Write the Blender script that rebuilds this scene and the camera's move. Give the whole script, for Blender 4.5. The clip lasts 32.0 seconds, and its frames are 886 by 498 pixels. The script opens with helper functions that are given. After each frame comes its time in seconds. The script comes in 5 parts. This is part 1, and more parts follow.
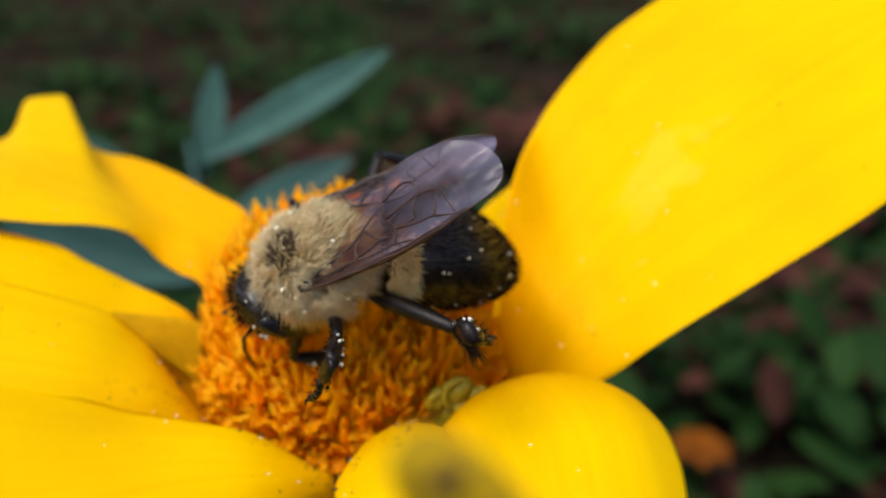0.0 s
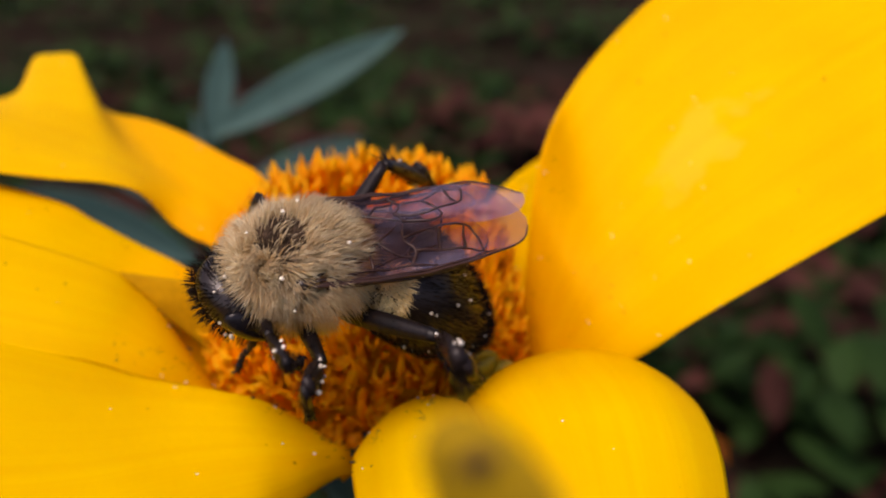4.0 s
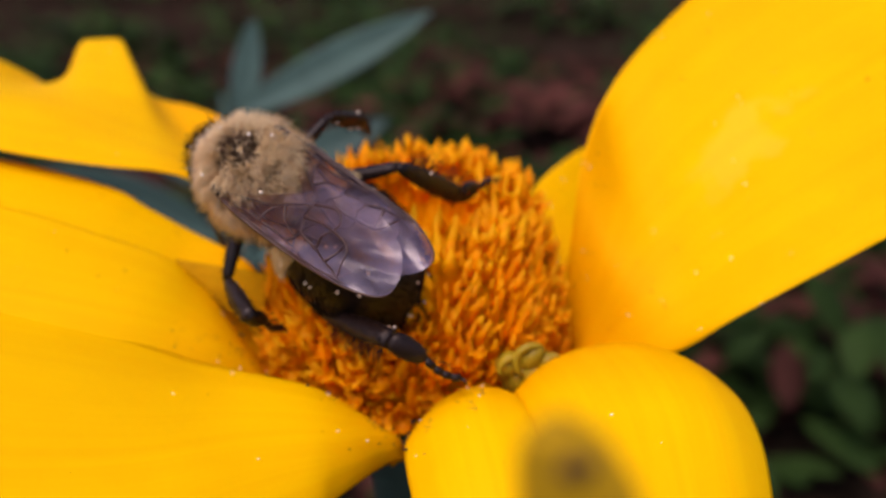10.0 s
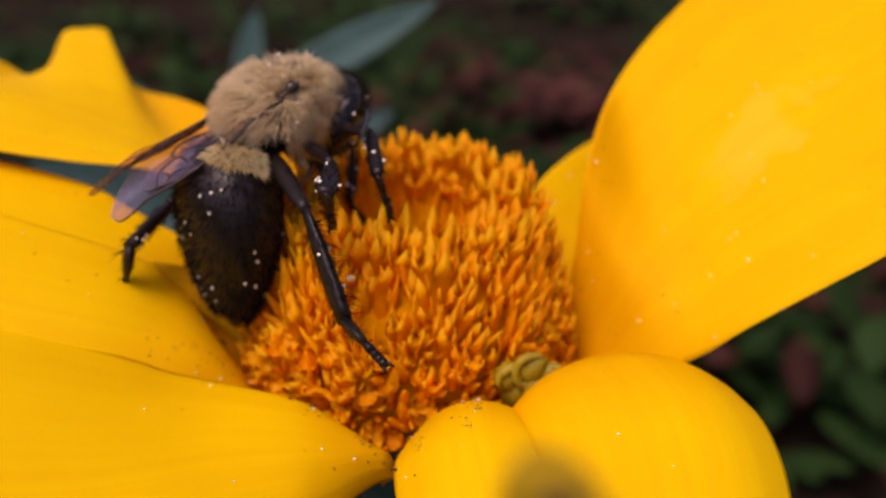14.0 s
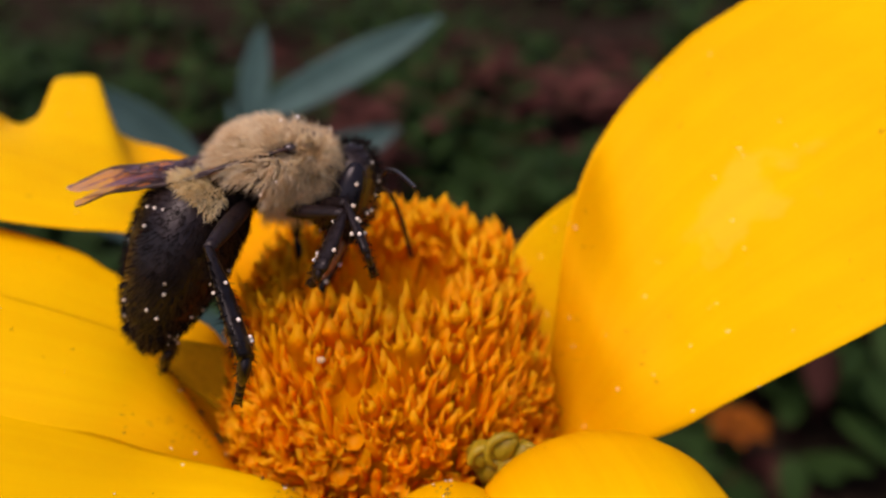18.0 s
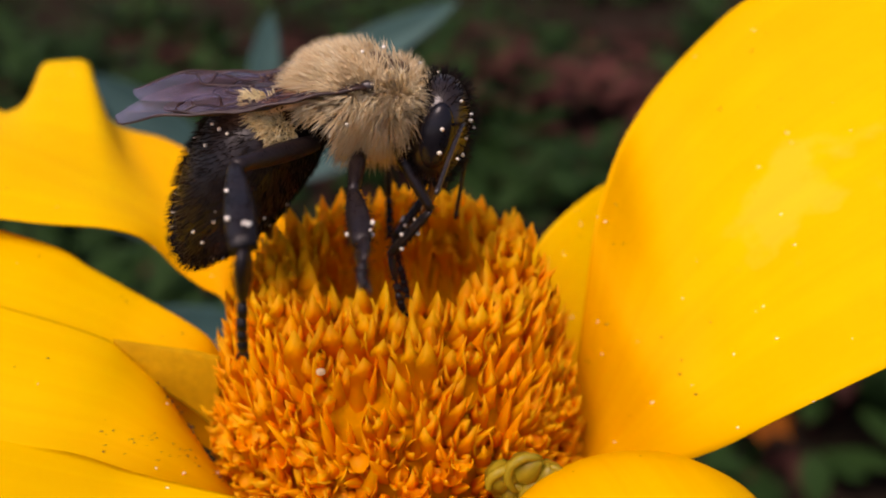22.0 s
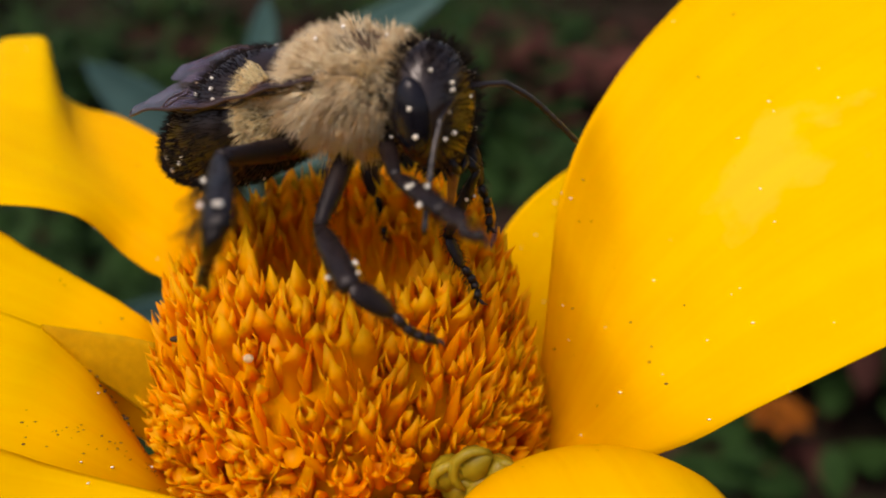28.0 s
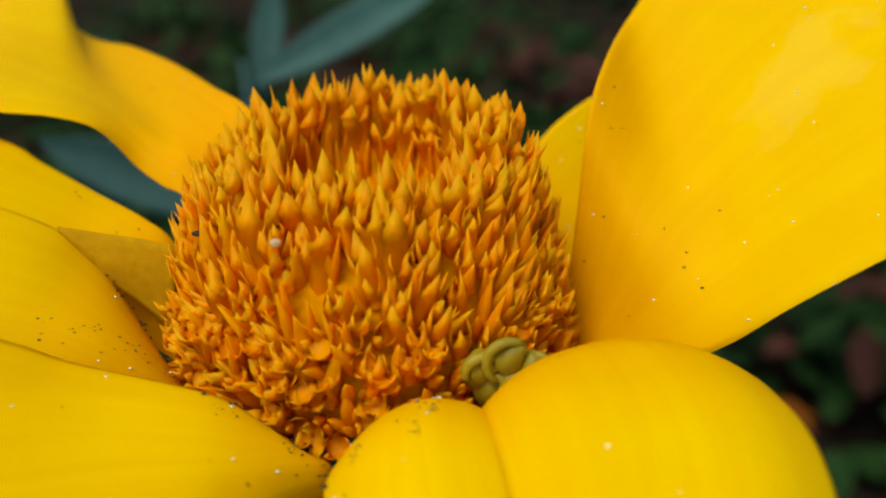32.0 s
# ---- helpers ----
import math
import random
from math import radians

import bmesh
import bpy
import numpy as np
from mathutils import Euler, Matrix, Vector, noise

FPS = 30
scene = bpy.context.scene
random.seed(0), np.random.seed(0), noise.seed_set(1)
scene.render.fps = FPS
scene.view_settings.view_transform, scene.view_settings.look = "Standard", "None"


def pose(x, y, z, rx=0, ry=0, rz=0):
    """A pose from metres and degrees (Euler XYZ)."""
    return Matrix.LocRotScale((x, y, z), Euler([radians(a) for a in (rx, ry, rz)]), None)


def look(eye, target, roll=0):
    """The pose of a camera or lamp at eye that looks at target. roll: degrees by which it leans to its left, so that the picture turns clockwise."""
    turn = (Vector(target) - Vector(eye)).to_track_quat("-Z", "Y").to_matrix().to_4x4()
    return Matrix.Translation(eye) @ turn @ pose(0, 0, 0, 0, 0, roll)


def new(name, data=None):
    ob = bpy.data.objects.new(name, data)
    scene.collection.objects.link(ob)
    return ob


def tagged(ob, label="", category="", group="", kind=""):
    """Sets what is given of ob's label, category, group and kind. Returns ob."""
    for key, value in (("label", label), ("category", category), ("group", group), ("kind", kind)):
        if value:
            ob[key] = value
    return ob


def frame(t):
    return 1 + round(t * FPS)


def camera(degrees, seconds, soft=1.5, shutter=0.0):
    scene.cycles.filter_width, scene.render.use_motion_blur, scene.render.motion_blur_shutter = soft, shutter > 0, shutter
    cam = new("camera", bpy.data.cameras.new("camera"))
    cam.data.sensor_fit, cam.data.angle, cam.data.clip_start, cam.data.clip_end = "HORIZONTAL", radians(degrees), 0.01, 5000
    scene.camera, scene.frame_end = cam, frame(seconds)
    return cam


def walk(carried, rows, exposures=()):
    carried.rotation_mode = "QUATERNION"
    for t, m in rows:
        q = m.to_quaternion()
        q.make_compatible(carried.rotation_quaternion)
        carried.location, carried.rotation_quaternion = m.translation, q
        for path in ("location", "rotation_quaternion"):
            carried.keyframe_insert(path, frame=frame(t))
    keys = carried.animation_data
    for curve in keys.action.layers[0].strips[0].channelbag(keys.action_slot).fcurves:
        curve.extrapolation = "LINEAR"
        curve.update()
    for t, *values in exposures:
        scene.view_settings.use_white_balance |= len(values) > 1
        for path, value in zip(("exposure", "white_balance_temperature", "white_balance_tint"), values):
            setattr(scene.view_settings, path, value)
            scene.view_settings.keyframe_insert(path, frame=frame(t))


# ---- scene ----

MM = 0.001                      # the plan below is in millimetres
cam = camera(52.0, 32.0, soft=1.9)
cam.data.dof.use_dof = True
cam.data.dof.focus_distance = 0.0345
cam.data.dof.aperture_fstop = 44.0
# seconds, eye x y z, yaw, pitch, roll
PATH = [
    (0.0, 1.04, -44.11, 27.75, -5.31, -23.86, -0.22),
    (0.5, 1.75, -42.91, 24.64, -4.91, -24.18, -0.64),
    (1.0, 1.06, -43.08, 24.14, -4.84, -24.18, -0.27),
    (1.5, -0.04, -42.40, 25.56, -5.40, -24.23, 0.53),
    (2.0, 0.12, -42.59, 21.44, -5.22, -23.61, 0.26),
    (2.5, 0.36, -41.95, 22.81, -4.96, -23.96, 0.79),
    (4.5, -0.99, -42.66, 25.75, -5.66, -24.39, 1.90),
    (5.0, -2.94, -42.57, 25.77, -5.88, -24.76, 2.16),
    (5.5, -4.27, -42.70, 27.21, -6.09, -25.04, 2.29),
    (6.0, -4.37, -42.04, 26.27, -6.14, -25.64, 2.05),
    (6.5, -3.52, -42.63, 26.92, -6.03, -25.40, 2.10),
    (7.0, -5.63, -42.41, 27.10, -6.01, -25.29, 2.26),
    (7.5, -5.61, -43.23, 26.40, -5.66, -25.38, 2.34),
    (8.0, -2.56, -43.20, 26.48, -5.42, -25.66, 2.32),
    (8.5, -0.98, -42.86, 26.44, -4.96, -25.49, 2.26),
    (9.0, -0.66, -42.95, 25.68, -4.54, -25.77, 1.89),
    (9.5, -1.26, -43.31, 27.34, -4.62, -25.67, 2.05),
    (10.0, -2.13, -43.04, 26.82, -4.69, -25.76, 2.24),
    (10.5, -1.72, -43.19, 26.84, -4.77, -25.70, 2.30),
    (11.0, -1.00, -42.99, 25.74, -4.34, -25.89, 2.17),
    (11.5, -0.74, -43.36, 25.04, -4.40, -25.96, 2.21),
    (12.0, -1.09, -43.08, 26.76, -4.35, -26.12, 2.17),
    (12.5, 0.40, -43.37, 25.55, -4.04, -26.39, 1.99),
    (13.0, -0.84, -41.40, 27.34, -4.32, -26.25, 1.96),
    (13.5, -0.81, -41.03, 28.00, -4.18, -26.37, 1.87),
    (14.0, -1.10, -40.02, 25.87, -3.89, -26.28, 1.84),
    (14.5, -0.32, -39.31, 26.12, -3.94, -26.42, 1.81),
    (16.5, 2.47, -38.17, 26.56, -1.94, -27.23, 0.34),
    (17.0, 1.80, -37.26, 27.30, -1.98, -26.83, 0.62),
    (17.5, 1.86, -37.35, 27.79, -2.25, -26.94, 0.76),
    (18.0, 1.07, -38.19, 29.34, -2.44, -26.94, 1.06),
    (18.5, 1.09, -37.25, 29.66, -2.53, -26.81, 1.08),
    (19.0, 3.56, -35.62, 28.53, -1.88, -27.49, 0.50),
    (19.5, 2.13, -33.76, 28.49, -1.91, -27.25, 0.72),
    (20.0, 2.29, -33.60, 27.67, -1.90, -27.39, 0.57),
    (20.5, 4.05, -34.47, 27.93, -1.50, -27.61, 0.39),
    (21.0, 2.13, -34.29, 27.81, -1.39, -27.57, 0.28),
    (21.5, 1.11, -34.52, 27.37, -1.40, -27.37, 0.50),
    (22.0, 1.27, -34.13, 27.52, -1.34, -27.43, 0.51),
    (22.5, 2.82, -34.03, 27.41, -1.14, -27.50, 0.31),
    (23.0, 3.53, -34.30, 27.16, -1.08, -27.79, 0.26),
    (23.5, 3.10, -34.15, 26.99, -0.75, -27.90, 0.12),
    (24.0, 1.52, -34.58, 25.84, -1.03, -27.50, 0.16),
    (24.5, 1.43, -34.02, 26.69, -1.09, -27.59, 0.18),
    (25.0, 3.08, -33.58, 27.05, -0.62, -27.69, -0.12),
    (25.5, 2.68, -33.03, 26.75, -0.67, -27.77, 0.04),
    (27.5, 3.85, -31.79, 26.49, 0.19, -28.04, -0.41),
    (28.0, 4.27, -31.88, 25.65, 0.17, -27.87, -0.35),
    (28.5, 4.76, -31.62, 24.96, 0.48, -27.73, -0.57),
    (29.0, 4.49, -32.08, 22.99, 0.26, -27.33, -0.60),
    (29.5, 4.72, -31.98, 23.64, 0.37, -27.50, -0.49),
    (30.0, 4.06, -32.18, 22.82, 0.27, -27.45, -0.25),
    (30.5, 4.28, -32.68, 21.48, 0.29, -26.99, -0.20),
    (31.0, 4.62, -33.57, 18.81, 0.70, -26.65, 0.85),
    (31.5, 3.71, -32.81, 21.28, 0.30, -26.43, -0.06),
    (32.0, 3.01, -33.00, 21.14, 0.00, -27.00, 0.00),
]
# seconds, stops, kelvin, tint
EXPOSURES = ((0.0, 0.62, 6500, 6), (1.0, 0.42, 7200, 25), (2.0, 0.32, 7200, 31), (5.0, 0.38, 7200, 31), (9.0, 0.4, 7200, 41), (12.0, 0.36, 7200, 34), (13.0, 0.27, 7200, 42), (17.0, 0.22, 7200, 40), (20.0, 0.46, 7200, 38), (24.0, 0.44, 7200, 29), (28.0, 0.4, 7200, 23), (30.0, 0.36, 7200, 9), (31.0, 0.1, 6700, 8), (32.0, 0.22, 6500, 1))
walk(cam, [(t, pose(x * MM, y * MM, z * MM, 90 + pitch, 0, yaw) @ pose(0, 0, 0, 0, 0, roll)) for t, x, y, z, yaw, pitch, roll in PATH], EXPOSURES)

# ---- light: a bright overcast garden ----
SUN_UP, SUN_ROUND = 62.0, 222.0
world = bpy.data.worlds.new("sky")
scene.world = world
world.use_nodes = True
wn = world.node_tree
sky = wn.nodes.new("ShaderNodeTexSky")
sky.sky_type, sky.sun_disc = "NISHITA", False
sky.sun_elevation, sky.sun_rotation = radians(SUN_UP), radians(SUN_ROUND)
sky.air_density, sky.dust_density = 1.0, 3.0
wn.nodes["Background"].inputs["Strength"].default_value = 0.12
wn.links.new(sky.outputs["Color"], wn.nodes["Background"].inputs["Color"])
sun_data = bpy.data.lights.new("sun", "SUN")
sun_data.energy, sun_data.angle, sun_data.color = 1.9, radians(30), (1.0, 0.95, 0.88)
sun = new("sun", sun_data)
SUN_WAY = Vector((math.sin(radians(SUN_ROUND)) * math.cos(radians(SUN_UP)), math.cos(radians(SUN_ROUND)) * math.cos(radians(SUN_UP)), math.sin(radians(SUN_UP))))
sun.matrix_world = look(SUN_WAY * 2.0, (0, 0, 0))


# ---- materials ----
def material(name):
    m = bpy.data.materials.new(name)
    m.use_nodes = True
    b = m.node_tree.nodes["Principled BSDF"]
    return m, m.node_tree, b


def node(tree, kind, **values):
    n = tree.nodes.new(kind)
    for key, value in values.items():
        n.inputs[key.replace("_", " ")].default_value = value
    return n


def noise_node(tree, scale, detail=4.0, stretch=None):
    co = tree.nodes.new("ShaderNodeTexCoord")
    n = node(tree, "ShaderNodeTexNoise", Scale=scale, Detail=detail)
    if stretch:
        mp = tree.nodes.new("ShaderNodeMapping")
        mp.inputs["Scale"].default_value = stretch
        tree.links.new(co.outputs["Object"], mp.inputs["Vector"])
        tree.links.new(mp.outputs["Vector"], n.inputs["Vector"])
    else:
        tree.links.new(co.outputs["Object"], n.inputs["Vector"])
    return n


def ramp(tree, source, stops):
    r = tree.nodes.new("ShaderNodeValToRGB")
    while len(r.color_ramp.elements) < len(stops):
        r.color_ramp.elements.new(0.5)
    for e, (at, c) in zip(r.color_ramp.elements, stops):
        e.position, e.color = at, (*c, 1.0)
    tree.links.new(source, r.inputs["Fac"])
    return r


def bump(tree, b, source, strength, distance):
    n = node(tree, "ShaderNodeBump", Strength=strength, Distance=distance)
    tree.links.new(source, n.inputs["Height"])
    tree.links.new(n.outputs["Normal"], b.inputs["Normal"])


def mixed(tree, fac, a, b, kind="MIX"):
    n = tree.nodes.new("ShaderNodeMix")
    n.data_type, n.blend_type = "RGBA", kind
    for value, socket in ((fac, n.inputs[0]), (a, n.inputs[6]), (b, n.inputs[7])):
        if isinstance(value, bpy.types.NodeSocket):
            tree.links.new(value, socket)
        elif isinstance(value, tuple):
            socket.default_value = (*value, 1.0)
        else:
            socket.default_value = value
    return n.outputs[2]


def petal_material(name, worn):
    """Thin yellow petal: light passes through, soft veins run along it (u across, v along in the UV map)."""
    m, t, b = material(name)
    uv = t.nodes.new("ShaderNodeUVMap")
    mp = t.nodes.new("ShaderNodeMapping")
    mp.inputs["Scale"].default_value = (15.0, 1.1, 1.0)
    t.links.new(uv.outputs["UV"], mp.inputs["Vector"])
    veins = node(t, "ShaderNodeTexNoise", Scale=1.0, Detail=4.0, Distortion=0.4)
    t.links.new(mp.outputs["Vector"], veins.inputs["Vector"])
    patches = noise_node(t, 110.0, 4.0)
    base = ramp(t, patches.outputs["Fac"], [(0.3, (0.88, 0.535, 0.0)), (0.72, (0.94, 0.63, 0.0))])
    # the petal's foot is more orange
    sep = t.nodes.new("ShaderNodeSeparateXYZ")
    t.links.new(uv.outputs["UV"], sep.inputs["Vector"])
    foot = ramp(t, sep.outputs["Y"], [(0.0, (1.0, 1.0, 1.0)), (0.5, (0.0, 0.0, 0.0))])
    colour = mixed(t, foot.outputs["Color"], base.outputs["Color"], (0.90, 0.405, 0.0))
    vein = ramp(t, veins.outputs["Fac"], [(0.36, (0.98, 0.94, 0.90)), (0.60, (1.0, 1.0, 1.0))])
    colour = mixed(t, 1.0, colour, vein.outputs["Color"], "MULTIPLY")
    # one pale ragged scuff
    if worn:
        off = t.nodes.new("ShaderNodeVectorMath")
        off.operation = "SUBTRACT"
        off.inputs[1].default_value = (0.53, 0.58, 0.0)
        t.links.new(uv.outputs["UV"], off.inputs[0])
        far = t.nodes.new("ShaderNodeVectorMath")
        far.operation = "LENGTH"
        t.links.new(off.outputs["Vector"], far.inputs[0])
        near = t.nodes.new("ShaderNodeMath")
        near.operation = "MULTIPLY_ADD"
        near.inputs[1].default_value = -2.3
        t.links.new(far.outputs["Value"], near.inputs[0])
        t.links.new(noise_node(t, 480.0, 7.0).outputs["Fac"], near.inputs[2])
        scuff = ramp(t, near.outputs[0], [(0.26, (0.0, 0.0, 0.0)), (0.38, (worn, worn, worn))])
        colour = mixed(t, scuff.outputs["Color"], colour, (0.96, 0.75, 0.17))
    # brown specks
    for scale, low in ((1700.0, 0.765), (420.0, 0.80)):
        dots = noise_node(t, scale, 2.0)
        dot = ramp(t, dots.outputs["Fac"], [(low, (0.0, 0.0, 0.0)), (low + 0.03, (0.8, 0.8, 0.8))])
        colour = mixed(t, dot.outputs["Color"], colour, (0.30, 0.14, 0.01))
    t.links.new(colour, b.inputs["Base Color"])
    b.inputs["Roughness"].default_value = 0.62
    b.inputs["Specular IOR Level"].default_value = 0.04
    bump(t, b, veins.outputs["Fac"], 0.09, 0.0005)
    thin = t.nodes.new("ShaderNodeBsdfTranslucent")
    t.links.new(colour, thin.inputs["Color"])
    mix = t.nodes.new("ShaderNodeMixShader")
    mix.inputs[0].default_value = 0.30
    t.links.new(b.outputs[0], mix.inputs[1])
    t.links.new(thin.outputs[0], mix.inputs[2])
    t.links.new(mix.outputs[0], t.nodes["Material Output"].inputs["Surface"])
    return m


def varied_material(name, low, high, scale, rough, relief=0.0, spec=0.4, through_light=0.0, island=False):
    """A surface with two-scale colour variation, own tint per object, and fine relief."""
    m, t, b = material(name)
    n1, n2 = noise_node(t, scale, 4.0), noise_node(t, scale * 7.0, 2.0)
    own = t.nodes.new("ShaderNodeNewGeometry").outputs["Random Per Island"] if island else t.nodes.new("ShaderNodeObjectInfo").outputs["Random"]
    a = t.nodes.new("ShaderNodeMath")
    a.operation = "MULTIPLY_ADD"
    a.inputs[1].default_value, a.inputs[2].default_value = 0.45, -0.22
    t.links.new(own, a.inputs[0])
    s = t.nodes.new("ShaderNodeMath")
    s.operation = "ADD"
    t.links.new(a.outputs[0], s.inputs[0])
    t.links.new(n1.outputs["Fac"], s.inputs[1])
    base = ramp(t, s.outputs[0], [(0.25, low), (0.75, high)])
    fine = ramp(t, n2.outputs["Fac"], [(0.3, (0.85, 0.85, 0.85)), (0.7, (1.0, 1.0, 1.0))])
    colour = mixed(t, 1.0, base.outputs["Color"], fine.outputs["Color"], "MULTIPLY")
    t.links.new(colour, b.inputs["Base Color"])
    b.inputs["Roughness"].default_value = rough
    b.inputs["Specular IOR Level"].default_value = spec
    if relief:
        bump(t, b, n2.outputs["Fac"], 0.5, relief)
    if through_light:
        thin = t.nodes.new("ShaderNodeBsdfTranslucent")
        t.links.new(colour, thin.inputs["Color"])
        mix = t.nodes.new("ShaderNodeMixShader")
        mix.inputs[0].default_value = through_light
        t.links.new(b.outputs[0], mix.inputs[1])
        t.links.new(thin.outputs[0], mix.inputs[2])
        t.links.new(mix.outputs[0], t.nodes["Material Output"].inputs["Surface"])
    return m


def floret_material(name, island):
    """A thin fleshy floret: deep orange at its foot, yellower towards the tips (v of the UV map), each with its own tint."""
    m, t, b = material(name)
    uv = t.nodes.new("ShaderNodeUVMap")
    sep = t.nodes.new("ShaderNodeSeparateXYZ")
    t.links.new(uv.outputs["UV"], sep.inputs["Vector"])
    grain = noise_node(t, 1400.0, 3.0)
    own = t.nodes.new("ShaderNodeNewGeometry").outputs["Random Per Island"] if island else t.nodes.new("ShaderNodeObjectInfo").outputs["Random"]
    base = ramp(t, sep.outputs["Y"], [(0.1, (0.99, 0.39, 0.0)), (0.6, (1.0, 0.46, 0.0)), (1.0, (1.0, 0.56, 0.006))])
    tint = ramp(t, own, [(0.0, (1.0, 0.86, 0.8)), (0.5, (1.0, 1.0, 1.0)), (1.0, (1.0, 1.12, 1.2))])
    colour = mixed(t, 1.0, base.outputs["Color"], tint.outputs["Color"], "MULTIPLY")
    fine = ramp(t, grain.outputs["Fac"], [(0.3, (0.93, 0.90, 0.88)), (0.65, (1.0, 1.0, 1.0))])
    colour = mixed(t, 1.0, colour, fine.outputs["Color"], "MULTIPLY")
    t.links.new(colour, b.inputs["Base Color"])
    b.inputs["Roughness"].default_value = 0.5
    b.inputs["Specular IOR Level"].default_value = 0.12
    bump(t, b, grain.outputs["Fac"], 0.4, 0.00003)
    thin = t.nodes.new("ShaderNodeBsdfTranslucent")
    t.links.new(colour, thin.inputs["Color"])
    mix = t.nodes.new("ShaderNodeMixShader")
    mix.inputs[0].default_value = 0.50
    t.links.new(b.outputs[0], mix.inputs[1])
    t.links.new(thin.outputs[0], mix.inputs[2])
    t.links.new(mix.outputs[0], t.nodes["Material Output"].inputs["Surface"])
    return m


def wing_material():
    """Smoky, thin, glossy membrane that lets most light through."""
    m, t, b = material("smoky wing membrane")
    n = noise_node(t, 700.0, 3.0)
    c = ramp(t, n.outputs["Fac"], [(0.3, (0.66, 0.47, 0.34)), (0.7, (0.88, 0.74, 0.62))])
    clear = t.nodes.new("ShaderNodeBsdfTransparent")
    t.links.new(c.outputs["Color"], clear.inputs["Color"])
    # bluish base colour stands in for the sky mirrored on the wing
    b.inputs["Base Color"].default_value = (0.25, 0.23, 0.36, 1.0)
    b.inputs["Roughness"].default_value = 0.25
    b.inputs["Specular IOR Level"].default_value = 1.0
    creases = noise_node(t, 520.0, 4.0, (0.5, 1.0, 1.0))
    bump(t, b, creases.outputs["Fac"], 0.7, 0.0005)
    # lavender sky sheen painted in streaks along the wing, denser towards the tip
    streaks = noise_node(t, 620.0, 5.0, (0.3, 1.0, 1.0))
    co = t.nodes.new("ShaderNodeTexCoord")
    sep = t.nodes.new("ShaderNodeSeparateXYZ")
    t.links.new(co.outputs["Object"], sep.inputs["Vector"])
    tip = t.nodes.new("ShaderNodeMapRange")
    tip.inputs["From Min"].default_value, tip.inputs["From Max"].default_value = -0.002, -0.009
    tip.inputs["To Min"].default_value, tip.inputs["To Max"].default_value = -0.20, 0.16
    t.links.new(sep.outputs["X"], tip.inputs["Value"])
    both = t.nodes.new("ShaderNodeMath")
    both.operation = "ADD"
    t.links.new(streaks.outputs["Fac"], both.inputs[0])
    t.links.new(tip.outputs["Result"], both.inputs[1])
    sky_sheen = ramp(t, both.outputs[0], [(0.36, (0.04, 0.04, 0.04)), (0.78, (0.42, 0.42, 0.42))])
    mix = t.nodes.new("ShaderNodeMixShader")
    t.links.new(sky_sheen.outputs["Color"], mix.inputs[0])
    t.links.new(clear.outputs[0], mix.inputs[1])
    t.links.new(b.outputs[0], mix.inputs[2])
    t.links.new(mix.outputs[0], t.nodes["Material Output"].inputs["Surface"])
    return m


PETAL = petal_material("yellow petal", 0.0)
SCUFFED = petal_material("scuffed yellow petal", 0.10)
FLORET = floret_material("orange floret", False)
FLORET_JOINED = floret_material("orange florets", True)
HEART = varied_material("disc heart", (0.97, 0.35, 0.0), (1.0, 0.44, 0.0), 500.0, 0.8, 0.0001, 0.03, 0.4)
OLIVE = varied_material("olive curled floret", (0.26, 0.20, 0.006), (0.46, 0.33, 0.012), 500.0, 0.45, 0.00005, 0.4, 0.3)
CHITIN = varied_material("black chitin", (0.006, 0.004, 0.004), (0.022, 0.014, 0.010), 900.0, 0.28, 0.00002, 0.5)
BAND = varied_material("brown-black abdomen plate", (0.005, 0.003, 0.003), (0.018, 0.011, 0.009), 700.0, 0.36, 0.00003, 0.3)
EYE = varied_material("compound eye", (0.004, 0.004, 0.006), (0.012, 0.011, 0.014), 1500.0, 0.22, 0.0, 0.22)
TAN_HAIR = varied_material("tan bee hair", (0.82, 0.65, 0.38), (1.0, 0.92, 0.68), 1200.0, 0.6, 0.0, 0.2, 0.6, island=True)
CREAM_HAIR = varied_material("cream bee hair", (0.86, 0.68, 0.38), (1.0, 0.93, 0.70), 1200.0, 0.6, 0.0, 0.2, 0.6, island=True)
GOLD_HAIR = varied_material("golden bee hair", (0.86, 0.69, 0.34), (1.0, 0.92, 0.60), 1200.0, 0.6, 0.0, 0.2, 0.5, island=True)
BLACK_HAIR = varied_material("black bee hair", (0.003, 0.002, 0.002), (0.012, 0.007, 0.005), 1200.0, 0.6, 0.0, 0.08, island=True)
BROWN_HAIR = varied_material("dark brown bee hair", (0.05, 0.03, 0.018), (0.22, 0.14, 0.08), 1200.0, 0.5, 0.0, 0.3, 0.2, island=True)
LEG = varied_material("brown-black leg", (0.004, 0.003, 0.003), (0.015, 0.009, 0.008), 900.0, 0.42, 0.00003, 0.25)
SKIN = varied_material("tan under-hair", (0.50, 0.37, 0.19), (0.74, 0.60, 0.36), 1500.0, 0.8, 0.0001, 0.2)
WING = wing_material()
VEIN = varied_material("dark wing vein", (0.02, 0.008, 0.006), (0.06, 0.025, 0.016), 900.0, 0.4)
TONGUE = varied_material("amber tongue sheath", (0.16, 0.05, 0.01), (0.30, 0.11, 0.02), 900.0, 0.3)
POLLEN = varied_material("pale pollen", (0.75, 0.70, 0.55), (0.88, 0.84, 0.72), 3000.0, 0.7)
LEAF = varied_material("blue-green leaf", (0.030, 0.080, 0.072), (0.055, 0.135, 0.118), 60.0, 0.6, 0.0001, 0.25, 0.12)
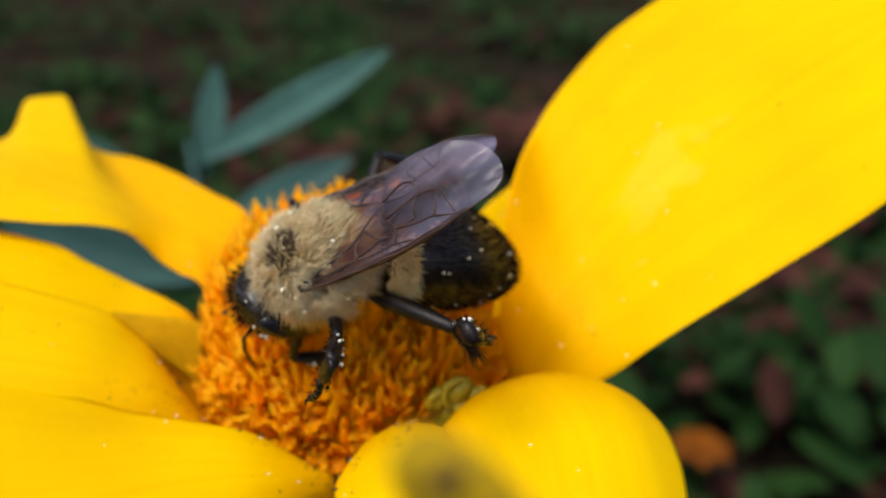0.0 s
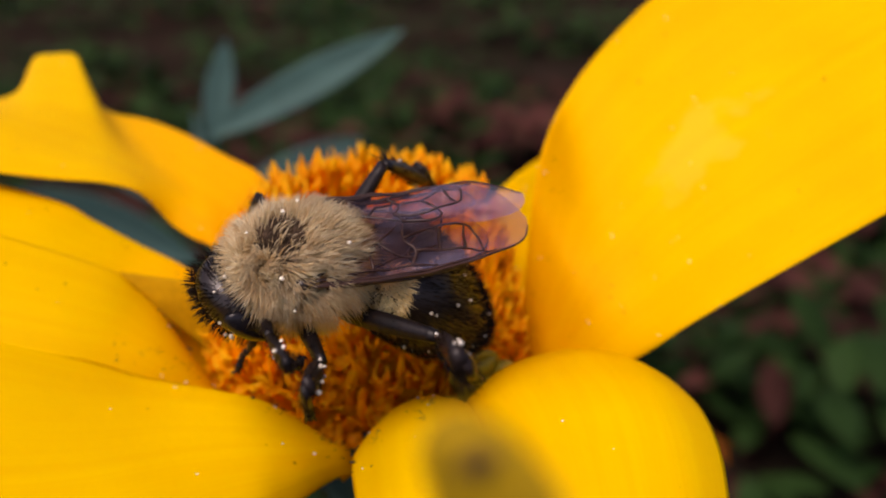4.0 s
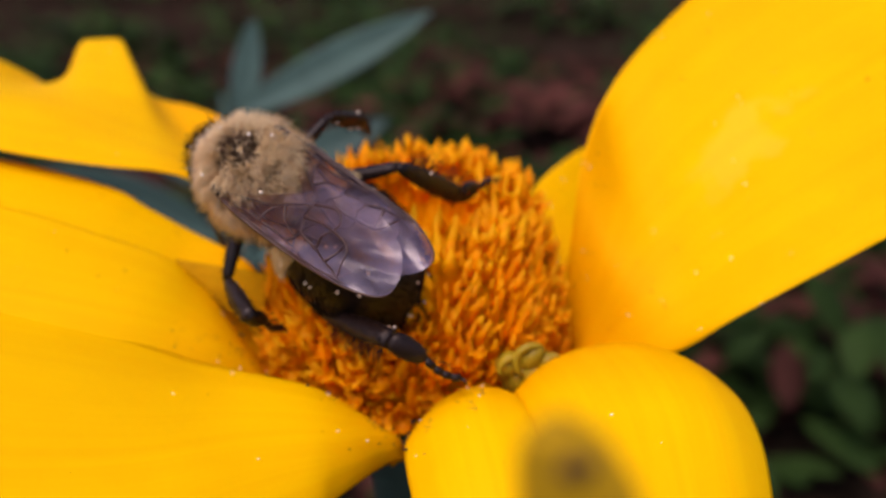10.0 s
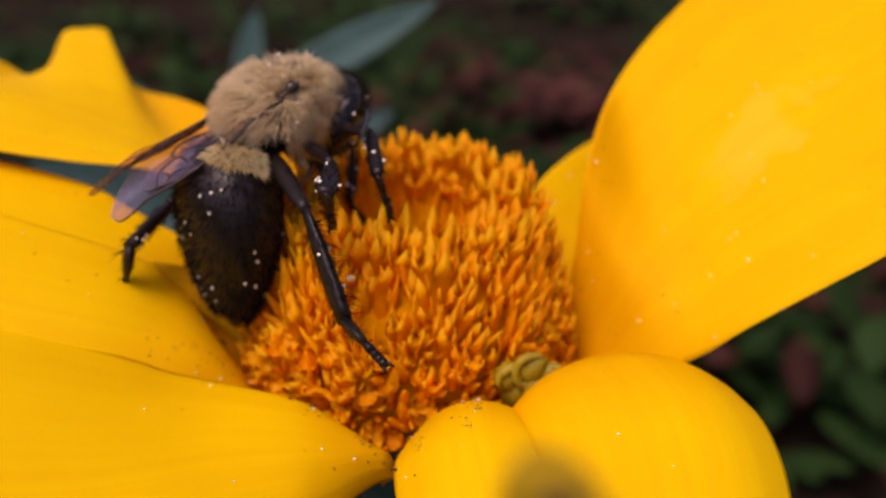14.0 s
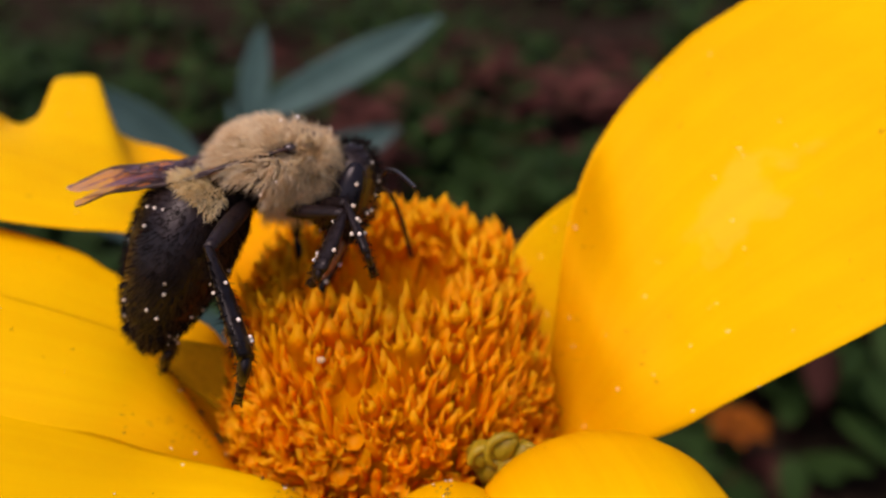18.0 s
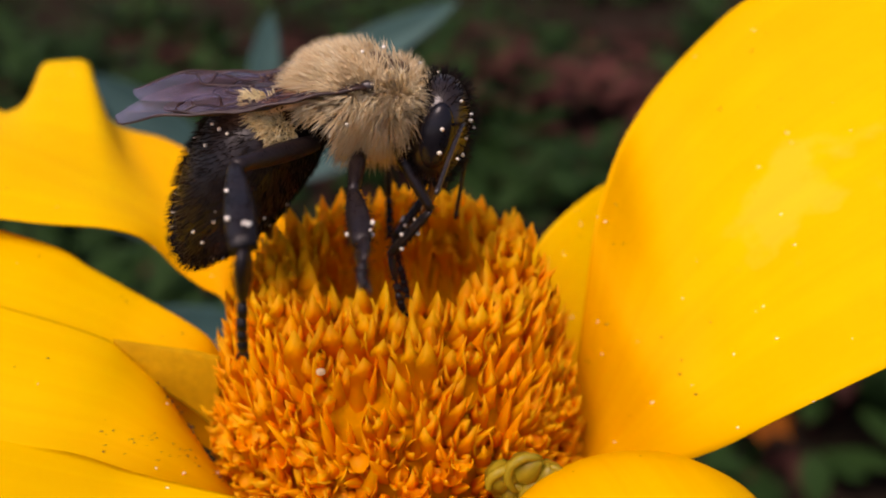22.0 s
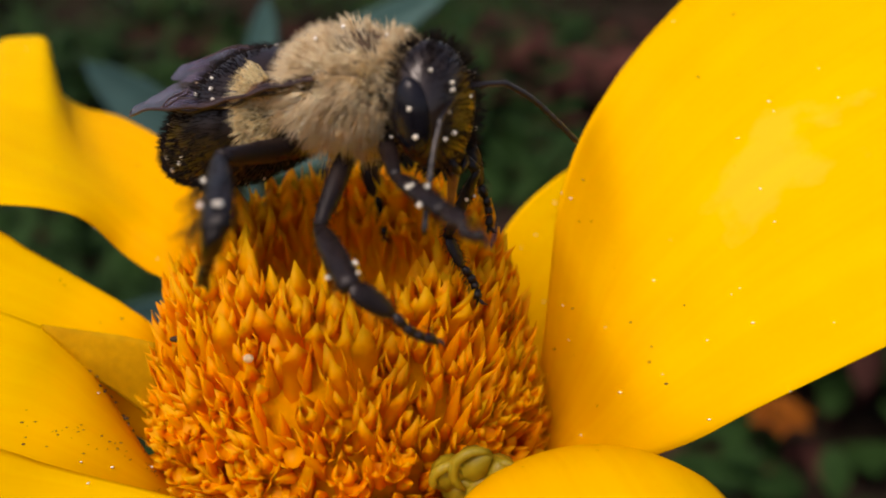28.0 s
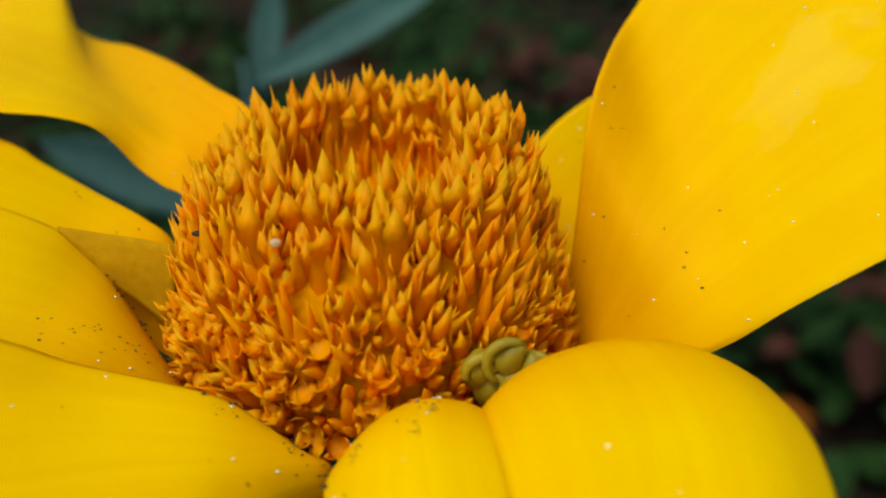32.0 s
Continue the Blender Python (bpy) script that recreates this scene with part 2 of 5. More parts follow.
WEED = varied_material("dark green weed", (0.009, 0.027, 0.005), (0.018, 0.048, 0.010), 20.0, 0.7, 0.0, 0.08, 0.12, island=True)
LITTER = varied_material("brown leaf litter", (0.024, 0.010, 0.008), (0.085, 0.032, 0.025), 15.0, 0.9, 0.0, 0.03, 0.0, island=True)
SOIL = varied_material("dark soil", (0.011, 0.009, 0.006), (0.026, 0.018, 0.013), 14.0, 1.0, 0.002, 0.0)
# petal yellow browned in the base colour to stand for shade
SHADE_OCHRE = varied_material("shade-tinted ochre petal", (0.50, 0.25, 0.002), (0.70, 0.38, 0.004), 400.0, 0.7, 0.00005, 0.05, 0.3)
BLOSSOM = varied_material("deep orange blossom", (0.17, 0.045, 0.003), (0.27, 0.08, 0.004), 60.0, 0.7, 0.0, 0.1, 0.2)
FLECK = varied_material("dark brown fleck", (0.03, 0.015, 0.004), (0.10, 0.05, 0.01), 900.0, 0.8)
OLIVE_TIP = varied_material("olive petal tip", (0.27, 0.165, 0.003), (0.42, 0.265, 0.005), 300.0, 0.8, 0.0, 0.2, 0.1)


# ---- building helpers ----
def part(name, bm, mat, parent=None, label=""):
    """One mesh object from a bmesh, under a thing or a part."""
    me = bpy.data.meshes.new(name)
    bm.to_mesh(me)
    bm.free()
    return part_of(name, me, mat, parent, label)


def part_of(name, me, mat=None, parent=None, label=""):
    if mat and not me.materials:
        me.materials.append(mat)
    ob = new(name, me)
    ob.parent = parent
    if label:
        tagged(ob, label)
    return ob


def smooth(bm):
    for f in bm.faces:
        f.smooth = True
    return bm


def mesh_of(name, verts, faces, mat, shade=True):
    me = bpy.data.meshes.new(name)
    me.from_pydata(verts, [], faces)
    me.materials.append(mat)
    if shade:
        me.polygons.foreach_set("use_smooth", [True] * len(me.polygons))
    me.update()
    return me


def spline(points, u):
    """A smooth curve through the points, u from 0 to 1."""
    n = len(points) - 1
    s = min(max(u, 0.0), 1.0) * n
    i = min(int(s), n - 1)
    k = s - i
    p = [Vector(points[min(max(j, 0), n)]) for j in (i - 1, i, i + 1, i + 2)]
    if i == 0:
        p[0] = p[1] * 2 - p[2]
    if i == n - 1:
        p[3] = p[2] * 2 - p[1]
    return 0.5 * ((2 * p[1]) + (p[2] - p[0]) * k + (2 * p[0] - 5 * p[1] + 4 * p[2] - p[3]) * k * k + (3 * p[1] - 3 * p[2] + p[3] - p[0]) * k ** 3)


def sheet(name, left, right, camber, mat, thick=0.22, rows=56, cols=30, folds=0.12, seed=0, tip=0.0, parent=None, label="", cross=None, mid=None):
    """A petal or leaf in mm: a curved sheet between two edge curves, arched by camber, softly pleated, with thickness and a rounded rim."""
    top, uvs = [], []
    for i in range(rows + 1):
        u = i / rows
        a, b = spline(left, u), spline(right, u)
        if tip and u > 1 - tip:                       # the blade closes to a blunt tip
            k = (u - (1 - tip)) / tip
            w = math.sqrt(max(0.0, 1 - k * k)) * 0.96 + 0.04
            c = (a + b) / 2
            a, b = c + (a - c) * w, c + (b - c) * w
        along = spline(left, min(1, u + 0.02)) + spline(right, min(1, u + 0.02)) - spline(left, max(0, u - 0.02)) - spline(right, max(0, u - 0.02))
        up = (b - a).cross(along)
        up = up.normalized() if up.length > 1e-9 else Vector((0, 0, 1))
        up = -up if up.z < 0 else up
        cam_here = camber(u) if callable(camber) else camber * math.sin(math.pi * min(1.0, u * 0.9 + 0.1)) ** 0.6
        for j in range(cols + 1):
            v = j / cols
            p = a.lerp(b, v)
            if mid:                                   # a soft fold along a third curve
                c = spline(mid, u)
                k = min(max((v - 0.5) / 0.24, -1.0), 1.0)
                k = 0.5 + 0.5 * math.sin(k * math.pi / 2)
                p = a.lerp(c, min(1.0, v / 0.58)).lerp(c.lerp(b, max(0.0, (v - 0.42) / 0.58)), k)
            h = cam_here * 4 * v * (1 - v) + (cross(v) * min(1.0, max(0.0, u * 5 - 0.6)) if cross else 0.0)
            h += 0.5 * folds * math.sin(v * 10 + seed + 1.5 * math.sin(u * 3 + seed)) * math.sin(math.pi * v) * (0.4 + 0.6 * u)
            h += 0.35 * folds * noise.noise(p * 0.35 + Vector((seed, 0, 0)))
            top.append(p + up * h)
            uvs.append((v, u))
    n, w = len(top), cols + 1
    normals = []
    for i in range(rows + 1):
        for j in range(w):
            du = top[min(i + 1, rows) * w + j] - top[max(i - 1, 0) * w + j]
            dv = top[i * w + min(j + 1, cols)] - top[i * w + max(j - 1, 0)]
            k = dv.cross(du)
            normals.append(k.normalized() if k.length > 1e-9 else Vector((0, 0, 1)))
    verts = []
    for side in (0.5, -0.5):
        for i in range(rows + 1):
            for j in range(w):
                rim = min(1.0, 3.5 * min(j, cols - j) / cols + 0.25)
                verts.append((top[i * w + j] + normals[i * w + j] * thick * side * rim) * MM)
    faces = []
    for i in range(rows):
        for j in range(cols):
            a = i * w + j
            faces.append((a, a + 1, a + w + 1, a + w))
            faces.append((n + a, n + a + w, n + a + w + 1, n + a + 1))
    for i in range(rows):
        a, b = i * w, i * w + cols
        faces.append((a, a + w, n + a + w, n + a))
        faces.append((b, n + b, n + b + w, b + w))
    for j in range(cols):
        a, b = j, rows * w + j
        faces.append((a, n + a, n + a + 1, a + 1))
        faces.append((b, b + 1, n + b + 1, n + b))
    me = mesh_of(name, verts, faces, mat)
    layer = me.uv_layers.new(name="UVMap")
    index = np.zeros(len(me.loops), dtype=np.int32)
    me.loops.foreach_get("vertex_index", index)
    layer.data.foreach_set("uv", np.array(uvs + uvs, dtype=np.float32)[index].ravel())
    return part_of(name, me, None, parent, label)


def tube_data(points, radii, sides=8):
    """Vertices and faces of a closed tapered tube along points (mm)."""
    verts, faces = [], []
    pts = [Vector(p) for p in points]
    for i, p in enumerate(pts):
        d = (pts[min(i + 1, len(pts) - 1)] - pts[max(i - 1, 0)]).normalized()
        x = d.orthogonal().normalized() if i == 0 else (x - d * x.dot(d)).normalized()
        y = d.cross(x)
        for k in range(sides):
            a = 2 * math.pi * k / sides
            verts.append((p + (x * math.cos(a) + y * math.sin(a)) * radii[i]) * MM)
    for i in range(len(pts) - 1):
        for k in range(sides):
            a, b = i * sides + k, i * sides + (k + 1) % sides
            faces.append((a, b, b + sides, a + sides))
    faces.append(tuple(range(sides))[::-1])
    faces.append(tuple((len(pts) - 1) * sides + k for k in range(sides)))
    return verts, faces


def joined(pieces):
    verts, faces = [], []
    for v, f in pieces:
        k = len(verts)
        verts += v
        faces += [tuple(i + k for i in q) for q in f]
    return verts, faces


def ball_data(centre, radii, rings=12, sides=18, shape=None):
    """A closed rounded body in mm; shape(point) may bend its surface."""
    verts, faces = [], []
    c = Vector(centre)
    for i in range(rings + 1):
        a = math.pi * i / rings
        for k in range(sides):
            b = 2 * math.pi * k / sides
            p = Vector((math.cos(a), math.sin(a) * math.cos(b), math.sin(a) * math.sin(b)))
            if shape:
                p = shape(p)
            verts.append((c + Vector((p.x * radii[0], p.y * radii[1], p.z * radii[2]))) * MM)
    for i in range(rings):
        for k in range(sides):
            a, b = i * sides + k, i * sides + (k + 1) % sides
            faces.append((a, a + sides, b + sides, b))
    return verts, faces


def hairs(roots, length, width, lean=Vector((0, 0, 0)), droop=0.0, rng=random, clump=0.0):
    """Tapered three-sided hairs, one bend each. roots: (place, normal) in mm."""
    pieces_v, pieces_f = [], []
    for p, nrm in roots:
        ln = length * rng.uniform(0.6, 1.2)
        d = (nrm + lean + Vector((rng.uniform(-1, 1), rng.uniform(-1, 1), rng.uniform(-1, 1))) * 0.28 + noise.noise_vector(p * 1.6) * clump).normalized()
        x = d.orthogonal().normalized()
        y = d.cross(x)
        mid = p + d * ln * 0.55
        end = p + d * ln + (lean * 0.25 + Vector((0, 0, -droop))) * ln
        k = len(pieces_v)
        for q, w in ((p, width), (mid, width * 0.75)):
            for a in (0.0, 2.094, 4.189):
                pieces_v.append((q + (x * math.cos(a) + y * math.sin(a)) * w) * MM)
        pieces_v.append(end * MM)
        for s in range(3):
            e = (s + 1) % 3
            pieces_f.append((k + s, k + e, k + 3 + e, k + 3 + s))
            pieces_f.append((k + 3 + s, k + 3 + e, k + 6))
    return pieces_v, pieces_f


# ---- the ground and what grows far below ----
GROUND = -210.0


def ground():
    bm = bmesh.new()
    edges = [-1e6, -4000, -1500] + [-1000 + 50 * i for i in range(61)] + [2500, 4000, 1e6]
    grid = [[bm.verts.new((x * MM, y * MM, (GROUND + (18 * noise.noise(Vector((x, y, 0)) * 0.006) if abs(x) < 1900 and abs(y) < 2600 else 0)) * MM)) for x in edges] for y in edges]
    for r in range(len(edges) - 1):
        for c in range(len(edges) - 1):
            bm.faces.new((grid[r][c], grid[r][c + 1], grid[r + 1][c + 1], grid[r + 1][c]))
    ob = part("ground", smooth(bm), SOIL)
    tagged(ob, "dark damp garden soil under the flower", "ground", kind="structure")


def blade(rng, at, size, turn, rise, width):
    """Vertices and faces of one pointed leaf with a fold along its middle."""
    v, f = [], []
    d = Vector((math.cos(turn) * math.cos(rise), math.sin(turn) * math.cos(rise), math.sin(rise)))
    s = Vector((-math.sin(turn), math.cos(turn), 0))
    n = d.cross(s)
    for i, (u, w) in enumerate(((0, 0.15), (0.3, 0.9), (0.6, 1.0), (0.85, 0.6), (1, 0.06))):
        c = at + d * size * u + Vector((0, 0, -0.25 * size * u * u))
        for k, lift in ((-1, 0.12), (0, 0.0), (1, 0.12)):
            v.append((c + s * k * w * width * 0.5 - n * lift * width) * MM)
    for i in range(4):
        for k in range(2):
            a = i * 3 + k
            f.append((a, a + 1, a + 4, a + 3))
    return v, f


def undergrowth():
    rng = random.Random(4)
    green, brown = [], []
    for _ in range(240):
        x, y = rng.uniform(-420, 420), 85 + 865 * rng.random() ** 1.9
        tall = rng.uniform(10, 60) if y > 190 else rng.uniform(4, 18)
        small = 1.0 if y > 190 else 0.55
        if noise.noise(Vector((x * 0.010, y * 0.010, 3.0))) < -0.22:
            continue
        for _ in range(26):
            at = Vector((x + rng.gauss(0, 22), y + rng.gauss(0, 22), GROUND + rng.uniform(0, tall)))
            green.append(blade(rng, at, small * rng.uniform(18, 42), rng.uniform(0, 6.28), rng.uniform(-0.1, 1.0), small * rng.uniform(8, 17)))
    for _ in range(1300):
        x, y = rng.uniform(-420, 420), rng.uniform(70, 900)
        at = Vector((x, y, GROUND + 16 * noise.noise(Vector((x, y, 0)) * 0.006) + rng.uniform(3, 10)))
        brown.append(blade(rng, at, rng.uniform(14, 34), rng.uniform(0, 6.28), rng.uniform(-0.15, 0.3), rng.uniform(8, 16)))
    # drifts of reddish leaves lying on the weeds
    for x, y, wide in ((110, 610, 45), (55, 640, 40), (160, 560, 40), (215, 300, 40), (-30, 520, 35), (240, 420, 45)):
        for _ in range(45):
            at = Vector((x + rng.gauss(0, wide * 0.6), y + rng.gauss(0, wide * 0.6), GROUND + rng.uniform(25, 62)))
            brown.append(blade(rng, at, rng.uniform(16, 36), rng.uniform(0, 6.28), rng.uniform(-0.15, 0.4), rng.uniform(9, 18)))
    # sparser growth all round, clear of the flower
    for _ in range(300):
        x, y = rng.uniform(-900, 900), rng.uniform(-800, 1500)
        if abs(x) < 430 and 60 < y < 950 or math.hypot(x, y) < 170:
            continue
        for _ in range(16):
            at = Vector((x + rng.gauss(0, 30), y + rng.gauss(0, 30), GROUND + rng.uniform(0, 40)))
            green.append(blade(rng, at, rng.uniform(20, 46), rng.uniform(0, 6.28), rng.uniform(-0.1, 0.9), rng.uniform(9, 18)))
        at = Vector((x + rng.gauss(0, 60), y + rng.gauss(0, 60), GROUND + 14))
        brown.append(blade(rng, at, rng.uniform(16, 36), rng.uniform(0, 6.28), rng.uniform(-0.15, 0.3), rng.uniform(8, 16)))
    v, f = joined(green)
    tagged(part_of("weeds", mesh_of("weeds", v, f, WEED)), "dark green low weeds growing on the soil", "weeds", kind="stuff")
    v, f = joined(brown)
    tagged(part_of("leaf_litter", mesh_of("leaf_litter", v, f, LITTER)), "brown fallen leaves lying on the soil", "leaf litter", kind="stuff")


def far_flower():
    """A small orange bloom low in the weeds."""
    base = tagged(new("small_flower"), "small orange blossom low among the weeds", "flower")
    base.location = (126 * MM, 238 * MM, GROUND * MM)
    base.scale = (1.7, 1.7, 1.7)
    v, f = tube_data([(0, 0, -8), (1, -1, 4), (0, -2, 14)], [1.2, 1.1, 0.9], 7)
    part_of("stem", mesh_of("stem", v, f, WEED), None, base)
    for k in range(7):
        a = k * 0.9
        c, s = math.cos(a), math.sin(a)
        sheet("petal", [(c - s, s - 2 + c, 14), (c * 4 - s * 3, s * 4 - 2 + c * 3, 16), (c * 8, s * 8 - 2, 15)],
              [(c + s, s - 2 - c, 14), (c * 4 + s * 3, s * 4 - 2 - c * 3, 16), (c * 8, s * 8 - 2, 15)], 0.4, BLOSSOM, rows=8, cols=6, parent=base)


def leaves_behind():
    """The compound leaf of the same plant, out behind the flower: long blue-green leaflets on one stalk."""
    base = tagged(new("marigold_leaf"), "blue-green compound leaf with long narrow leaflets", "leaf")
    base.location = (-22 * MM, 84 * MM, -34 * MM)
    def at(x, y, z):
        return Vector((x + 22, y - 84, z + 34))
    stalk = [at(-6, 60, -75), at(-18, 76, -52), at(-22, 84, -34), at(-26, 96, -14)]
    v, f = tube_data([spline(stalk, i / 14) for i in range(15)], [1.3 - 0.06 * i for i in range(15)], 8)
    part_of("stalk", mesh_of("stalk", v, f, LEAF), None, base)
    for foot, tip, w in LEAFLETS:
        a, b = at(*foot), at(*tip)
        d = (b - a).normalized()
        s = d.cross(Vector((0, -0.9, 0.45))).normalized()
        left = [a + s * 0.3, a.lerp(b, 0.3) + s * w * 0.85, a.lerp(b, 0.6) + s * w, a.lerp(b, 0.85) + s * w * 0.6, b + s * 0.1]
        right = [a - s * 0.3, a.lerp(b, 0.3) - s * w * 0.85, a.lerp(b, 0.6) - s * w, a.lerp(b, 0.85) - s * w * 0.6, b - s * 0.1]
        sheet("leaflet", left, right, -0.25 * w, LEAF, 0.3, 24, 10, 0.05, foot[0], parent=base)


# foot, tip, half width of each leaflet
LEAFLETS = [((-26, 96, -18), (6, 93, 0), 2.9), ((-24, 96, -20), (-21, 100, -3), 2.3), ((-22, 90, -26), (0, 94, -17), 2.8),
            ((-26, 90, -28), (-46, 92, -10), 3.8), ((-25, 86, -34), (-52, 84, -22), 4.0), ((-22, 84, -36), (-6, 86, -34), 4.0),
            ((-20, 78, -44), (-44, 70, -40), 4.0)]


# ---- the flower ----
def flower():
    base = tagged(new("marigold"), "open yellow marigold with a tall orange disc", "flower")
    v, f = tube_data([(0, 0, -0.5), (0, 0, -3), (0.5, 1, -8), (1, 3, -20), (0, 4, -60), (-3, 8, GROUND)], [6.5, 6.0, 3.2, 2.0, 1.8, 2.2], 14)
    part_of("stem", mesh_of("stem", v, f, LEAF), None, base, "green stem with a swollen green cup under the bloom")
    petals(base)
    # small petal in the gap, its shade put into the ochre colour
    sheet("withered_petal", [(-7.8, -0.3, 4.6), (-9.2, -0.2, 4.9), (-10.8, -0.1, 5.1), (-12.5, 0.0, 5.35)], [(-8.0, -1.2, 1.0), (-9.3, -0.9, 2.2), (-10.7, -0.7, 3.4), (-12.4, -0.1, 5.1)], 0.1, SHADE_OCHRE, 0.15, 20, 12, 0.06, 3, 0.0, base, "small shade-tinted ochre petal")
    disc(base)
    v, f = ball_data((-2.69, -5.40, 7.32), (0.19, 0.15, 0.16), 6, 8)
    part_of("pale_crumb", mesh_of("pale_crumb", v, f, CREAM_HAIR), None, base, "pale crumb caught on the disc")
    v, f = joined([ball_data((-6.12, -2.60, 6.30), (0.24, 0.14, 0.12), 6, 8), ball_data((-5.87, -2.60, 6.18), (0.14, 0.11, 0.16), 6, 8)])
    part_of("dark_speck", mesh_of("dark_speck", v, f, FLECK), None, base, "tiny dark speck caught on the disc")
    # the green-olive curled floret at the disc's foot
    rng = random.Random(8)
    for cx, cz, r, start, turn in ((4.4, 2.9, 0.62, 0.3, 1), (5.3, 3.3, 0.80, 0.9, 1), (6.2, 2.9, 0.62, 1.6, -1), (4.8, 2.1, 0.55, 2.2, -1), (5.7, 2.2, 0.6, 0.2, 1)):
        pts = [(cx + r * math.cos(start + turn * 0.42 * i), -6.5 - 0.05 * i + rng.uniform(-0.05, 0.05), cz + r * math.sin(start + turn * 0.42 * i)) for i in range(9)]
        v, f = joined([tube_data(pts, [0.10 + 0.11 * math.sin(math.pi * (i + 1) / 10) for i in range(8)] + [0.03], 8), tube_data([(cx, -5.4, cz - 1.4), (cx, -5.9, cz - 0.4), (cx, -6.4, cz + 0.1), pts[0]], [0.5, 0.75, 0.62, 0.2], 10)])
        part_of("curled_floret", mesh_of("curled_floret", v, f, OLIVE), None, base, "olive half-open floret curled at the foot of the disc")


def crumbs(petal, base, seed, freckles, grit):
    """Pale grains and dark flecks scattered on a petal's open face."""
    rng = random.Random(seed)
    me = petal.data
    pale, dark = [], []
    half = len(me.vertices) // 2
    def face(i):
        """Place and normal on the side that looks up and outward."""
        n = me.vertices[i].normal
        q = me.vertices[i if n.z - n.y > 0 else i + half]
        return q.co / MM, q.normal
    for _ in range(grit):
        i = rng.randrange(half)
        if not 0.04 < (i // 35) / 64 < 0.8:
            continue
        p, up = face(i)
        k = rng.uniform(0.02, 0.05)
        (pale if rng.random() < 0.6 else dark).append(ball_data(p + up * 0.02, (k * rng.uniform(1, 2), k, k * 0.7), 4, 6))
    for _ in range(34 if freckles else 0):
        # the worn upper edge
        i = int(rng.uniform(0.05, 0.5) * 64) * 35 + rng.choice((0, 0, 1))
        p = face(i)[0] + Vector((rng.gauss(0, 0.08), 0, rng.gauss(0, 0.04)))
        k = rng.uniform(0.03, 0.08)
        dark.append(ball_data(p, (k * rng.uniform(1, 2.2), k, k * 0.7), 4, 6))
    for _ in range(9 if freckles else 0):
        # small clusters of brown marks
        u, w = rng.uniform(0.06, 0.45), rng.randrange(3, 26)
        for _ in range(rng.randrange(2, 9)):
            i = min(max(int(u * 64 + rng.gauss(0, 0.8)), 0), 63) * 35 + min(max(int(w + rng.gauss(0, 1.0)), 1), 33)
            p, up = face(i)
            q = Vector((rng.gauss(0, 0.12), rng.gauss(0, 0.12), rng.gauss(0, 0.05)))
            k = rng.uniform(0.015, 0.045)
            dark.append(ball_data(p + q - up * q.dot(up), (k * rng.uniform(1, 2.6), k, k * 0.5), 4, 6))
    for pieces, mat, name in ((pale, POLLEN, "pollen_crumb"), (dark, FLECK, "dark_fleck")):
        if pieces:
            v, f = joined(pieces)
            tagged(part_of(name, mesh_of(name, v, f, mat), None, base), kind="stuff")


def petal(base, label, left, right, camber, folds, tip, cross=None, mid=None, mat=PETAL, grit=17):
    made = sheet("petal", left, right, camber, mat, 0.25, 64, 34, folds, len(label), tip, base, label, cross, mid)
    crumbs(made, base, len(label), "freckles" in label or "marks" in label, grit)


